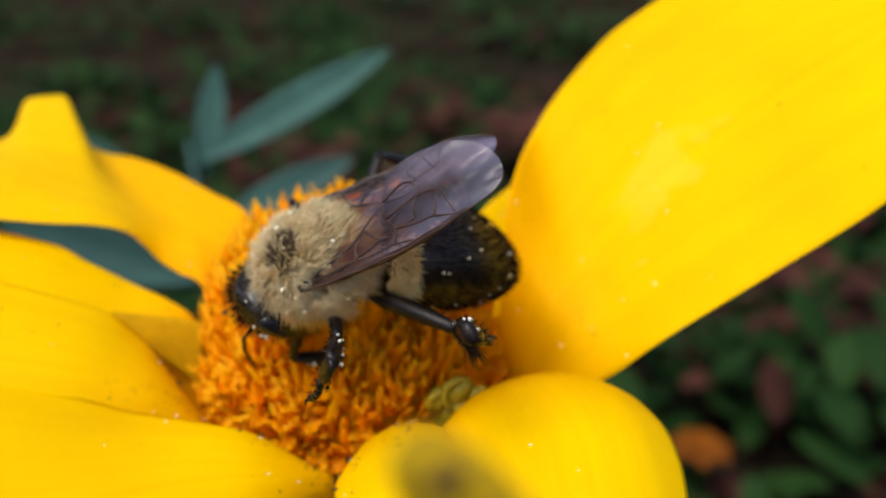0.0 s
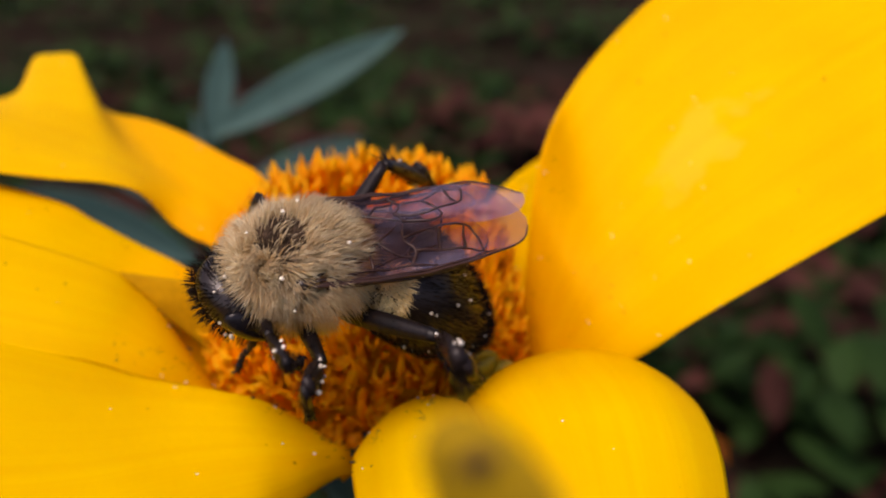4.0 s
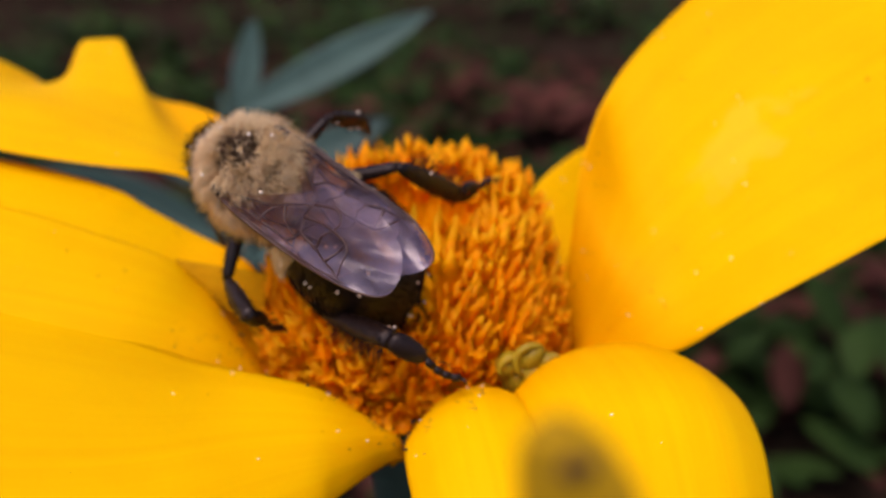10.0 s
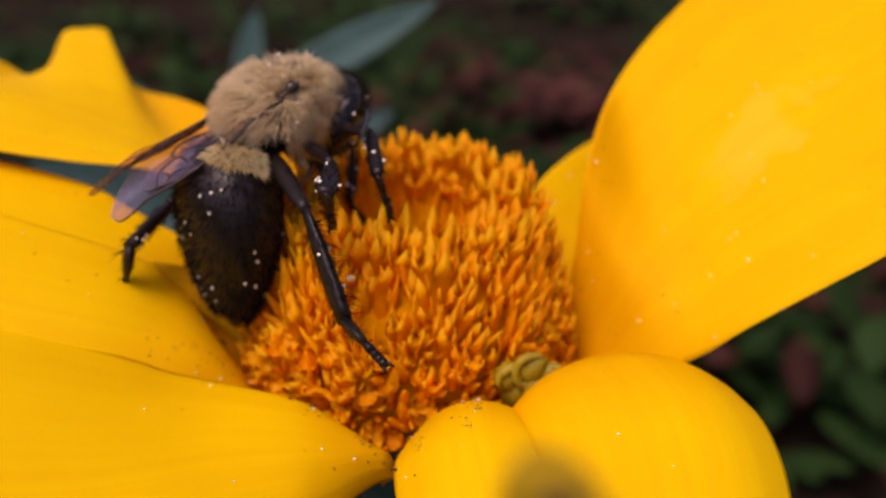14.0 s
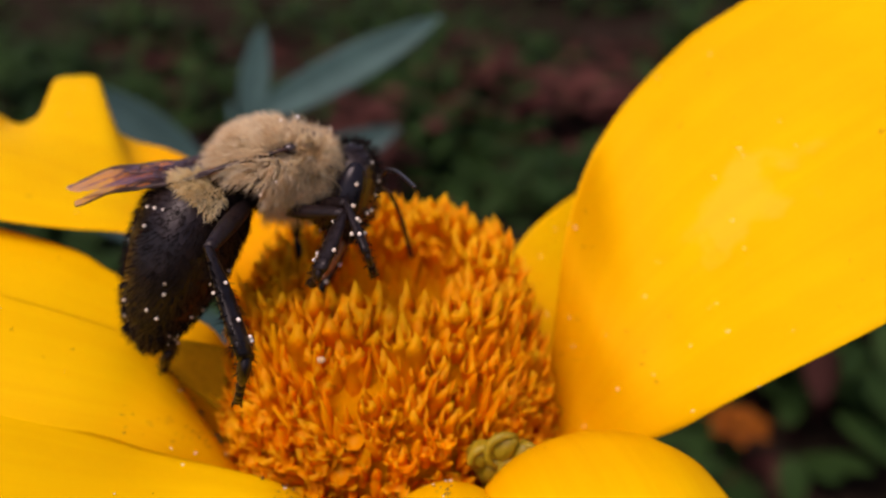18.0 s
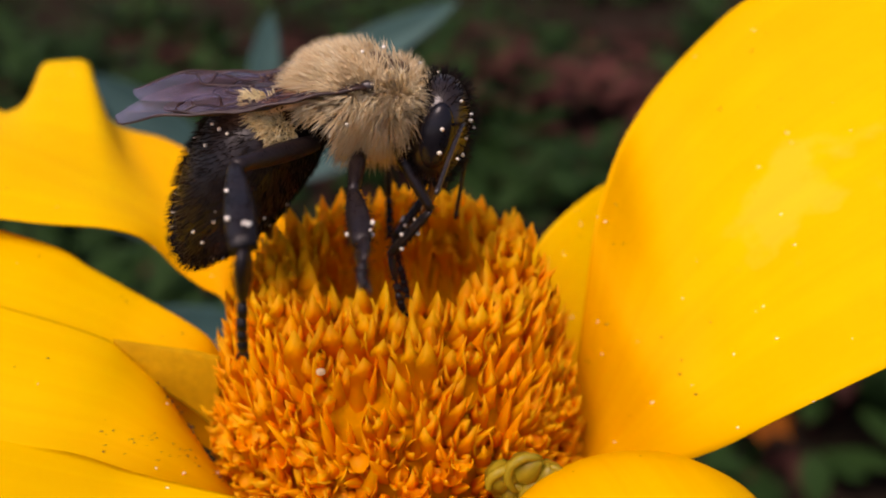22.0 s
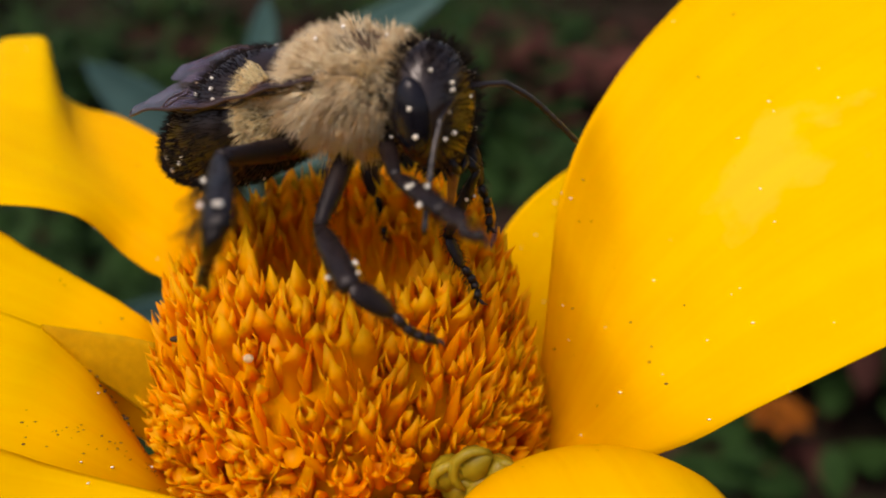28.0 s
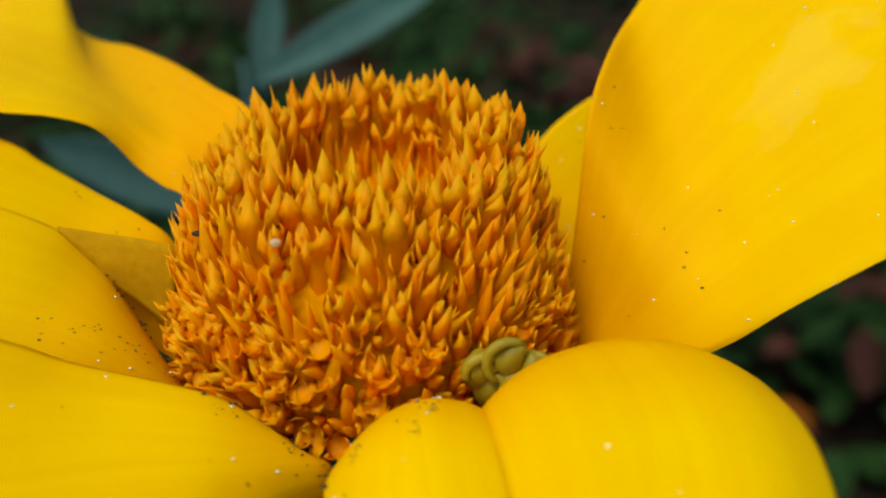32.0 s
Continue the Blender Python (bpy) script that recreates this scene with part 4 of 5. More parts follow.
def make_thorax(bee):
    rng = random.Random(22)
    size = (2.4, 2.0, 1.62)
    v, f = ball_data((0, 0, 0), size, 16, 24)
    root = part_of("thorax", mesh_of("thorax", v, f, SKIN), None, bee, "thorax under dense tan hair with a dark brown saddle")
    def saddle(p):
        return (p.x - 1.0) ** 2 / 0.85 ** 2 + p.y ** 2 / 1.05 ** 2 if p.z > 0.2 else 9
    def furred(p):
        """How low the tan fur reaches: lowest under the wings, high behind them."""
        return -1.25 if -0.5 < p.x < 1.3 else -0.1 if p.x < 0 else -0.7
    def keep(p, n, r):
        return (p - Vector((0.3, 2.0 if p.y > 0 else -2.0, 0.8))).length > 0.4 and p.z > furred(p) - 0.4 * r.random() and (saddle(p) > 0.55 + 0.8 * r.random() or r.random() < 0.06)
    roots = on_ball(rng, 12500, (0, 0, 0), size, keep)
    pale = [(p, n) for p, n in roots if p.z + 0.5 * noise.noise(p * 0.9) < 0.4 + (0.4 if p.x < -1.2 else 0)]
    v, f = hairs([q for q in roots if q not in pale], 1.05, 0.026, Vector((-0.4, 0, 0.05)), 0.12, rng, 1.0)
    part_of("tan_hair", mesh_of("tan_hair", v, f, TAN_HAIR), None, root)
    v, f = hairs(pale, 1.12, 0.025, Vector((-0.25, 0, -0.1)), 0.15, rng, 0.8)
    part_of("cream_hair", mesh_of("cream_hair", v, f, CREAM_HAIR), None, root, "pale cream hair on the flanks")
    v, f = hairs(on_ball(rng, 1500, (0, 0, 0), size, lambda p, n, r: 0.03 < saddle(p) < 0.3 + 0.9 * r.random() or (p.z > -0.5 and r.random() < 0.035)), 0.42, 0.026, Vector((-0.45, 0, 0)), 0.1, rng, 0.5)
    part_of("brown_hair", mesh_of("brown_hair", v, f, BROWN_HAIR), None, root, "dark brown hair in the middle of the back")
    v, f = hairs(on_ball(rng, 2300, (0, 0, 0), size, lambda p, n, r: p.z < furred(p)), 0.6, 0.024, Vector((-0.3, 0, 0)), 0.0, rng)
    part_of("dark_hair", mesh_of("dark_hair", v, f, BLACK_HAIR), None, root)
    v, f = ball_data((1.0, 0, 0.86), (0.5, 0.48, 0.60), 10, 16)
    part_of("bare_spot", mesh_of("bare_spot", v, f, BAND), None, root, "thin-haired dark spot on the back")
    for s in (1, -1):
        v, f = ball_data((0.5, 1.95 * s, 0.95), (0.40, 0.26, 0.26), 8, 10)
        part_of("wing_scale", mesh_of("wing_scale", v, f, CHITIN), None, root, "glossy black cap over the wing root")
    grains("pollen", [(p + n * 0.7, n) for p, n in on_ball(rng, 16, (0, 0, 0), size, lambda p, n, r: p.z > -1)], root, rng)
    return root


def make_head(bee):
    """Head in its own frame: origin at the neck, face looking ahead and down."""
    rng = random.Random(23)
    v, f = ball_data((1.35, 0, -0.7), (1.3, 1.95, 2.2), 16, 22)
    root = part_of("head", mesh_of("head", v, f, CHITIN), None, bee, "black head with long antennae")
    feelers = []
    for s in (1, -1):
        v, f = ball_data((1.35, 1.60 * s, -0.6), (0.66, 0.50, 1.35), 14, 18)
        part_of("eye", mesh_of("eye", v, f, EYE), None, root, "glossy black compound eye")
        line = [spline([(0, 0, 0), (0.7, 0, 0.42), (1.35, 0, 0.72)], i / 6) for i in range(6)] + [spline([(1.35, 0, 0.72), (2.5, 0, 0.66), (3.8, 0, 0.36), (5.0, 0, 0.0)], i / 40) for i in range(41)]
        v, f = tube_data(line, [0.09] * 6 + [0.10 + 0.010 * math.sin(i * 1.57) for i in range(38)] + [0.11, 0.09, 0.05], 8)
        feelers.append(part_of("antenna", mesh_of("antenna", v, f, CHITIN), None, root, "thin black jointed antenna"))
    v, f = joined([ball_data((1.75, 0, -2.35), (0.5, 0.75, 0.55), 8, 12), tube_data([(1.9, 0.5, -2.4), (2.1, 0.35, -2.9), (2.0, 0.02, -3.15)], [0.2, 0.16, 0.06], 7),
                   tube_data([(1.9, -0.5, -2.4), (2.1, -0.35, -2.9), (2.0, -0.02, -3.15)], [0.2, 0.16, 0.06], 7)])
    part_of("jaws", mesh_of("jaws", v, f, CHITIN), None, root)
    v, f = joined([tube_data([(1.6, 0, -2.5), (1.75, 0, -3.3), (1.5, 0, -4.4), (1.25, 0, -5.0)], [0.26, 0.22, 0.13, 0.03], 8)])
    part_of("tongue", mesh_of("tongue", v, f, TONGUE), None, root, "amber-brown tongue held downward")
    v, f = hairs(on_ball(rng, 1300, (1.35, 0, -0.7), (1.33, 1.98, 2.23), lambda p, n, r: abs(p.y) < 1.5), 0.5, 0.02, Vector((0.1, 0, 0.1)), 0.0, rng)
    part_of("face_hair", mesh_of("face_hair", v, f, BLACK_HAIR), None, root)
    grains("pollen", on_ball(rng, 22, (1.35, 0, -0.7), (1.4, 2.05, 2.3)), root, rng)
    return root, feelers


FORE = [(0, 0.15), (1.5, 0.42), (3.5, 0.62), (6.0, 0.72), (8.0, 0.62), (9.3, 0.25), (9.75, -0.4), (9.6, -1.2), (9.0, -2.0), (7.8, -2.6), (6.2, -2.75), (4.6, -2.45), (3.2, -1.6), (1.5, -0.6), (0, -0.2)]
HIND = [(0, 0.1), (2.0, 0.3), (4.5, 0.35), (6.2, 0.1), (7.0, -0.5), (7.0, -1.2), (6.2, -1.9), (4.8, -2.0), (3.2, -1.6), (1.5, -0.8), (0, -0.2)]
FORE_VEINS = [[(0, 0.1), (3.4, 0.5), (6.0, 0.6), (7.8, 0.52)], [(0, 0), (2.6, 0.1), (4.2, 0.25), (5.2, 0.5)], [(0, -0.1), (2.2, -0.6), (3.3, -1.1), (4.5, -1.7)], [(2.6, 0.1), (2.7, -0.5), (3.2, -1.05)],
              [(4.2, 0.25), (4.6, -0.35), (4.3, -1.0), (4.5, -1.7)], [(4.6, -0.35), (5.6, -0.1), (6.6, 0.2), (7.4, 0.5)], [(5.6, -0.1), (5.7, -0.7), (6.0, -1.1)], [(6.5, 0.15), (6.7, -0.4), (6.9, -0.9)],
              [(4.3, -1.0), (5.4, -1.15), (6.9, -0.9), (7.2, -0.2), (7.3, 0.45)], [(4.5, -1.7), (5.6, -1.95), (6.1, -1.6), (6.0, -1.1)], [(3.2, -1.05), (3.7, -0.4), (4.4, -0.1)]]
HIND_VEINS = [[(0, 0.05), (2.5, 0.2), (5.0, 0.2)], [(0, -0.05), (2.0, -0.35), (3.6, -0.7), (5.2, -0.9)], [(3.6, -0.7), (3.7, -0.2), (3.9, 0.2)], [(3.6, -0.7), (4.0, -1.2), (4.6, -1.6)]]


def make_wing(bee, name, outline, veins, side):
    """A wing that lies along -x from its root; its leading edge faces outward."""
    pts = [spline([(x, y, 0) for x, y in outline], i / 60) for i in range(61)]
    c = Vector((sum(p.x for p in pts) / 61, sum(p.y for p in pts) / 61, 0))
    def lift(p):
        return 0.10 * math.sin(p.x * 1.1) + 0.05 * math.sin(p.x * 3.1 + p.y * 4.3) + 0.02 * p.y * p.y + 0.05 * math.sin(p.y * 6.5 + p.x * 1.1) * min(1.0, p.x / 4)
    v, f = [], []
    rings = 12
    for r in range(rings + 1):
        for p in pts[:-1]:
            q = c.lerp(p, r / rings)
            v.append(Vector((-q.x, side * q.y, lift(q))) * MM)
    n = 60
    for r in range(rings):
        for k in range(n):
            a, b = r * n + k, r * n + (k + 1) % n
            f.append((a, b, b + n, a + n))
    root = part_of(name, mesh_of(name, v, f, WING), None, bee, "smoky translucent wing with dark veins")
    pieces = []
    for line in veins:
        p = [spline([(x, y, 0) for x, y in line], i / 14) for i in range(15)]
        pieces.append(tube_data([(-q.x, side * q.y, lift(q)) for q in p], [0.068 - 0.030 * i / 14 for i in range(15)], 5))
    edge = pts[:26]
    pieces.append(tube_data([(-q.x, side * q.y, lift(q)) for q in edge], [0.10 - 0.07 * i / 25 for i in range(26)], 5))
    v, f = joined(pieces)
    part_of("vein", mesh_of("vein", v, f, VEIN), None, root)
    return root


def leg_segment(bee, name, length, r0, r1, flat, hairy, rng, pollen=0, comb=0):
    """One leg segment along +x from its joint."""
    steps = 9
    pts = [(length * i / steps, 0, 0) for i in range(steps + 1)]
    rad = [(r0 + (r1 - r0) * i / steps) * (0.75 + 0.35 * math.sin(math.pi * (i / steps) ** 0.8)) for i in range(steps + 1)]
    v, f = tube_data(pts, rad, 10)
    v = [Vector((p.x, p.y * flat, p.z)) for p in v]
    root = part_of(name, mesh_of(name, v, f, LEG), None, bee)
    if hairy:
        roots = []
        for _ in range(hairy):
            i, a = rng.uniform(0.1, 1.0), rng.uniform(0, 6.283)
            r = rad[min(int(i * steps), steps)]
            roots.append((Vector((length * i, math.cos(a) * r * flat, math.sin(a) * r)), Vector((0, math.cos(a), math.sin(a)))))
        pieces = [hairs(roots, 0.16 + 0.22 * r1, 0.015, Vector((0.9, 0, 0)), 0.0, rng)]
        if comb:                                         # a row of long curved bristles along one edge
            row = [(Vector((length * u, rng.gauss(0, 0.05), -rad[min(int(u * steps), steps)])), Vector((0.0, rng.gauss(0, 0.25), -1.0))) for u in [rng.uniform(0.15, 0.98) for _ in range(comb)]]
            pieces.append(hairs(row, 0.95, 0.018, Vector((0.35, 0, 0)), 0.0, rng))
        v, f = joined(pieces)
        part_of("bristles", mesh_of("bristles", v, f, BLACK_HAIR), None, root)
        if pollen:
            grains("pollen", roots[:pollen], root, rng)
    return root


def tarsus_segment(bee, length, wide, rng):
    """The foot: a broad flat first joint, four short ones and a forked claw."""
    cuts = [0, 0.5, 0.64, 0.76, 0.87, 1.0]
    v, f = tube_data([(length * 0.5 * i / 8, 0, 0) for i in range(9)], [wide * k for k in (0.45, 0.72, 0.84, 0.86, 0.84, 0.8, 0.72, 0.6, 0.3)], 10)
    pieces = [([Vector((p.x, p.y * 0.5, p.z)) for p in v], f)]
    r = 0.15 + 0.06 * wide
    for i in range(1, 5):
        a, b = cuts[i] * length, cuts[i + 1] * length
        bow = [-0.32 * math.sin(math.pi * (q / length - 0.5) * 2) * 0.6 for q in (a, (a + b) / 2, b)]
        pieces.append(tube_data([(a, 0, bow[0]), ((a + b) / 2, 0, bow[1]), (b - 0.03, 0, bow[2])], [r * 0.7, r, r * 0.95], 8))
    for s in (1, -1):
        pieces.append(tube_data([(length, 0, 0), (length + 0.22, 0.14 * s, 0.02), (length + 0.36, 0.2 * s, -0.12)], [r * 0.5, r * 0.4, 0.02], 6))
    v, f = joined(pieces)
    root = part_of("foot", mesh_of("foot", v, f, LEG), None, bee)
    roots = []
    for _ in range(110):
        u, a = rng.uniform(0.05, 0.95), rng.uniform(0, 6.283)
        k = wide * 0.8 if u < 0.5 else r
        roots.append((Vector((u * length, math.cos(a) * k * 0.5, math.sin(a) * k)), Vector((0, math.cos(a), math.sin(a)))))
    v, f = hairs(roots, 0.26, 0.014, Vector((0.7, 0, 0)), 0.0, rng)
    part_of("bristles", mesh_of("bristles", v, f, BLACK_HAIR), None, root)
    return root


def make_bee():
    bee = tagged(new("bumblebee"), "tan and black furry bumblebee with smoky wings", "bee")
    rng = random.Random(31)
    head, feelers = make_head(bee)
    parts = {"bee": bee, "abdomen": make_abdomen(bee), "thorax": make_thorax(bee), "head": head, "antenna_left": feelers[0], "antenna_right": feelers[1]}
    for s, side in ((1, "left"), (-1, "right")):
        parts["fore_" + side] = make_wing(bee, "forewing", FORE, FORE_VEINS, s)
        parts["hind_" + side] = make_wing(bee, "hindwing", HIND, HIND_VEINS, s)
        for leg, (a, b, c) in BONES.items():
            r = {"front": 0.30, "middle": 0.36, "hind": 0.41}[leg]
            wide = {"front": 0.36, "middle": 0.48, "hind": 0.62}[leg]
            parts[leg + side] = (leg_segment(bee, "thigh", a, r, r * 0.85, 0.85, 90, rng), leg_segment(bee, "shin", b, r * 0.8, wide, 0.6, 260 if leg == "hind" else 180, rng, 6, 70 if leg == "hind" else 0),
                                 tarsus_segment(bee, c, wide, rng))
    return parts


def bone_pose(a, b, up):
    """A pose at a whose x axis points at b."""
    x = (b - a).normalized()
    y = up.cross(x)
    y = y.normalized() if y.length > 1e-6 else x.orthogonal().normalized()
    z = x.cross(y)
    m = Matrix((x, y, z)).transposed().to_4x4()
    m.translation = a * MM
    return m


# seconds, place x y z, turn, abdomen droop and sway, head nod and turn, left wing lift, spread and roll, right wing the same
BEE = [
    (0, -1.13, -7.19, 11.03, -26.7, 20.3, 181.5, 33.8, 8.7, 36.3, 4.6, 17.5, 4.4, -14.1, 6.2, -2.9, 13.9),
    (1, -0.52, -6.81, 11.45, -20.9, -11.8, 193.1, 13.8, 12.2, 39, -0.2, 9.2, -4.4, -13.9, 14.1, -10.5, 13.9),
    (2, -1.13, -8.68, 10.31, -28.6, 2.9, 205, 15.7, -3.7, 41.2, 2.2, 7.5, -0.5, -13.9, 12.1, -10.5, 13.9),
    (2.5, -1.61, -8.62, 10.09, -22.4, 1.5, 203.3, 20.9, -3.5, 49.4, 1.8, 7.5, -2.1, -13.9, 13.9, -14.6, 13.9),
    (4.5, -3.08, -10.41, 10.99, -23.5, -12.6, 196.2, 18.9, -0.2, 60.3, 0, 5.7, -5.9, -13.8, 10.7, -7, 13.9),
    (5, -3.77, -8.62, 11.64, -17.6, -23.5, 188.1, 8.9, 8.4, 63.1, 0.4, 5.9, -4.3, -13.9, 15.5, -12.2, 14),
    (6, -6.05, -4.91, 9.96, -25.5, -6.9, 168.8, 20.1, -5.6, 59, 0.1, 17.6, 12.2, -14.2, 1.8, -5.5, 13.8),
    (7, -6.34, -5.99, 9.31, -43.5, 3.5, 158.4, 39.2, -4.3, 49.2, 0.2, 21.4, 0.4, -14.2, 12.8, -8.4, 13.9),
    (8, -6.04, -6.59, 9.56, -47.8, 0.6, 159.9, 34, -7.6, 52.1, 0.4, 23.1, -4.1, -14.1, 17, -5.6, 14),
    (9, -6.36, -5.19, 9.37, -45.9, -3.4, 164.1, 24, -1.7, 56.9, 0.2, 21.8, -3.6, -14.1, 15.9, -4.6, 14),
    (10, -7.5, -3.44, 11.37, -38, -28, 150.2, 12, 6, 64, -0.1, 18.3, -3, -14.1, 10.9, -3.4, 14),
    (11, -8.08, -1.69, 9.9, -38.1, -6.5, 157.5, 27.1, 22, 45.6, -2.5, 34.8, -5.8, -14.3, 32, -4.7, 14.3),
    (12, -6.36, -2.17, 12.28, -34.9, -41.5, 124.3, 12, -4, 62, -4.9, 18.7, -7, -14.1, 15.1, 0.4, 14.1),
    (13, -6.22, 0.21, 13.3, -23.7, -43.2, 104, 14, -10, 66, -4.3, 32.8, -7.1, -14.3, 29.2, -3.3, 14.3),
    (14, -6.18, 0.96, 12.92, -11.3, -19.2, 29.3, 47, 3.2, 53.6, -0.2, -8, 12, -13.9, -12, -12, 13.6),
    (14.5, -5.94, 0.12, 14.76, -4, -28.6, 26.5, 37.9, 0.1, 42, -2, -8, 6, -8, -12, -14, 12),
    (16.5, -5.25, 0.43, 13.93, -10.3, 3.2, 8, 50, 2, 21, -0.1, -13.9, -7.1, 10.1, -18.6, -6.1, 7.8),
    (17, -5.24, 0.63, 13.83, -11, 3, 4.9, 49, 2, 21.3, -0.8, -12.8, -8.8, 10.1, -18.5, -6.9, 7.8),
    (18, -4.71, 0.02, 14.03, -16.4, 1.3, 9.2, 46, -5, 15.5, -0.5, -7.8, -7.8, 10, -12.7, -11.4, 7.9),
    (19, -5.15, 1.77, 13.3, -14.9, 3, 5.7, 48, -2, 13.9, -8, -13.3, -0.8, 10.1, -17.4, -7.2, 7.8),
    (20, -2.4, 0.69, 15.49, -6.4, -4.4, -1.9, 40.0, -22.0, 17.2, 8.7, -6.8, -11.2, 10, -12.5, 0.8, 8),
    (21, -1.86, -1.57, 16.04, -3.4, 9.8, -10.2, 45, -16, 17.6, -17, -7.8, -6.4, 10, -13.1, -5, 7.9),
    (22, -1.23, 0.98, 16.05, -5.7, 2.6, -3.3, 39.1, -0.1, 8.2, 1, -5.1, -11.9, 9.9, -10.2, 3, 8),
    (23, 0.95, -0.88, 14.26, -0.6, -1.7, -20.4, 16.4, 2.7, 25.2, 0.2, 4.4, -9.5, 9.8, -1.6, 3.6, 8.2),
    (24, 2.05, -0.27, 13.99, -7.4, 38.6, -33.7, 57.3, -4.4, 3.8, 3.4, -10.8, -2.9, 10.1, -11.6, 4.4, 8),
    (25, 3.36, -0.14, 13.44, -3.7, 38.3, -29.8, 47.9, 1.4, 4.8, -11.2, -7.8, -3.6, 10, -10.6, -0.9, 8),
    (25.5, 2.68, 0.95, 14.85, -0.1, 14.3, -37.8, 35, 12.3, 17.7, -1.5, -5.1, -8.6, 9.9, -8.7, 5.1, 8.1),
    (27.5, 0.91, 0.37, 15.31, 3.2, -13.7, -32.2, 1.1, 1.8, 10.2, 8.4, 6, -6.8, 9.8, 0.4, 5.7, 8.2),
    (28, 1.1, -0.86, 15.7, 2.8, -16, -34.4, -3.3, 2.4, 9.1, 10.2, 6.2, -7.3, 9.8, 0.4, 5.8, 8.2),
    (29, 1.4, -0.29, 15.17, 2.4, -14.5, -33.5, -6.3, -0.5, 15.6, 5.4, -8, -8, 10, -0.2, 5.1, 8.2),
    (30, 2.48, -1.58, 14.39, -0.6, -10.4, -31.9, -5.8, 1.2, 25.9, 10.6, -8, -8, 10, 4.7, 14.4, 8.3),
    (30.6, 0.21, -0.53, 13.2, -1.3, 7.7, -44.4, 7, 2, 26.8, -0.8, -8, -8, 10, -8, -8, 8),
    (31, -1.01, 2.79, 12.62, 0.2, 8, -89.8, 15, 0, 33.2, 0.1, -8, -8, -14, -8, -8, 8),
    (31.5, -0.39, 1.56, 13.16, 1, -14.1, -143.5, 6, 17, -10.5, -2.4, -8, -8, -14, -8, -8, 8),
    (31.7, -0.9, 2.6, 15.2, 0, -4, -138.6, 10, 8, 20, 0, 10, 25, -6, 10, 25, 6),
    (31.8, -2.6, 6, 21.5, 5, -12, -142, 20, 0, 10, 0, 40, 45, -6, 40, 45, 6),
    (32, -12, 14, 38, 0, -20, -150, 20, 0, 8, 0, 50, 60, -6, 50, 60, 6),
]
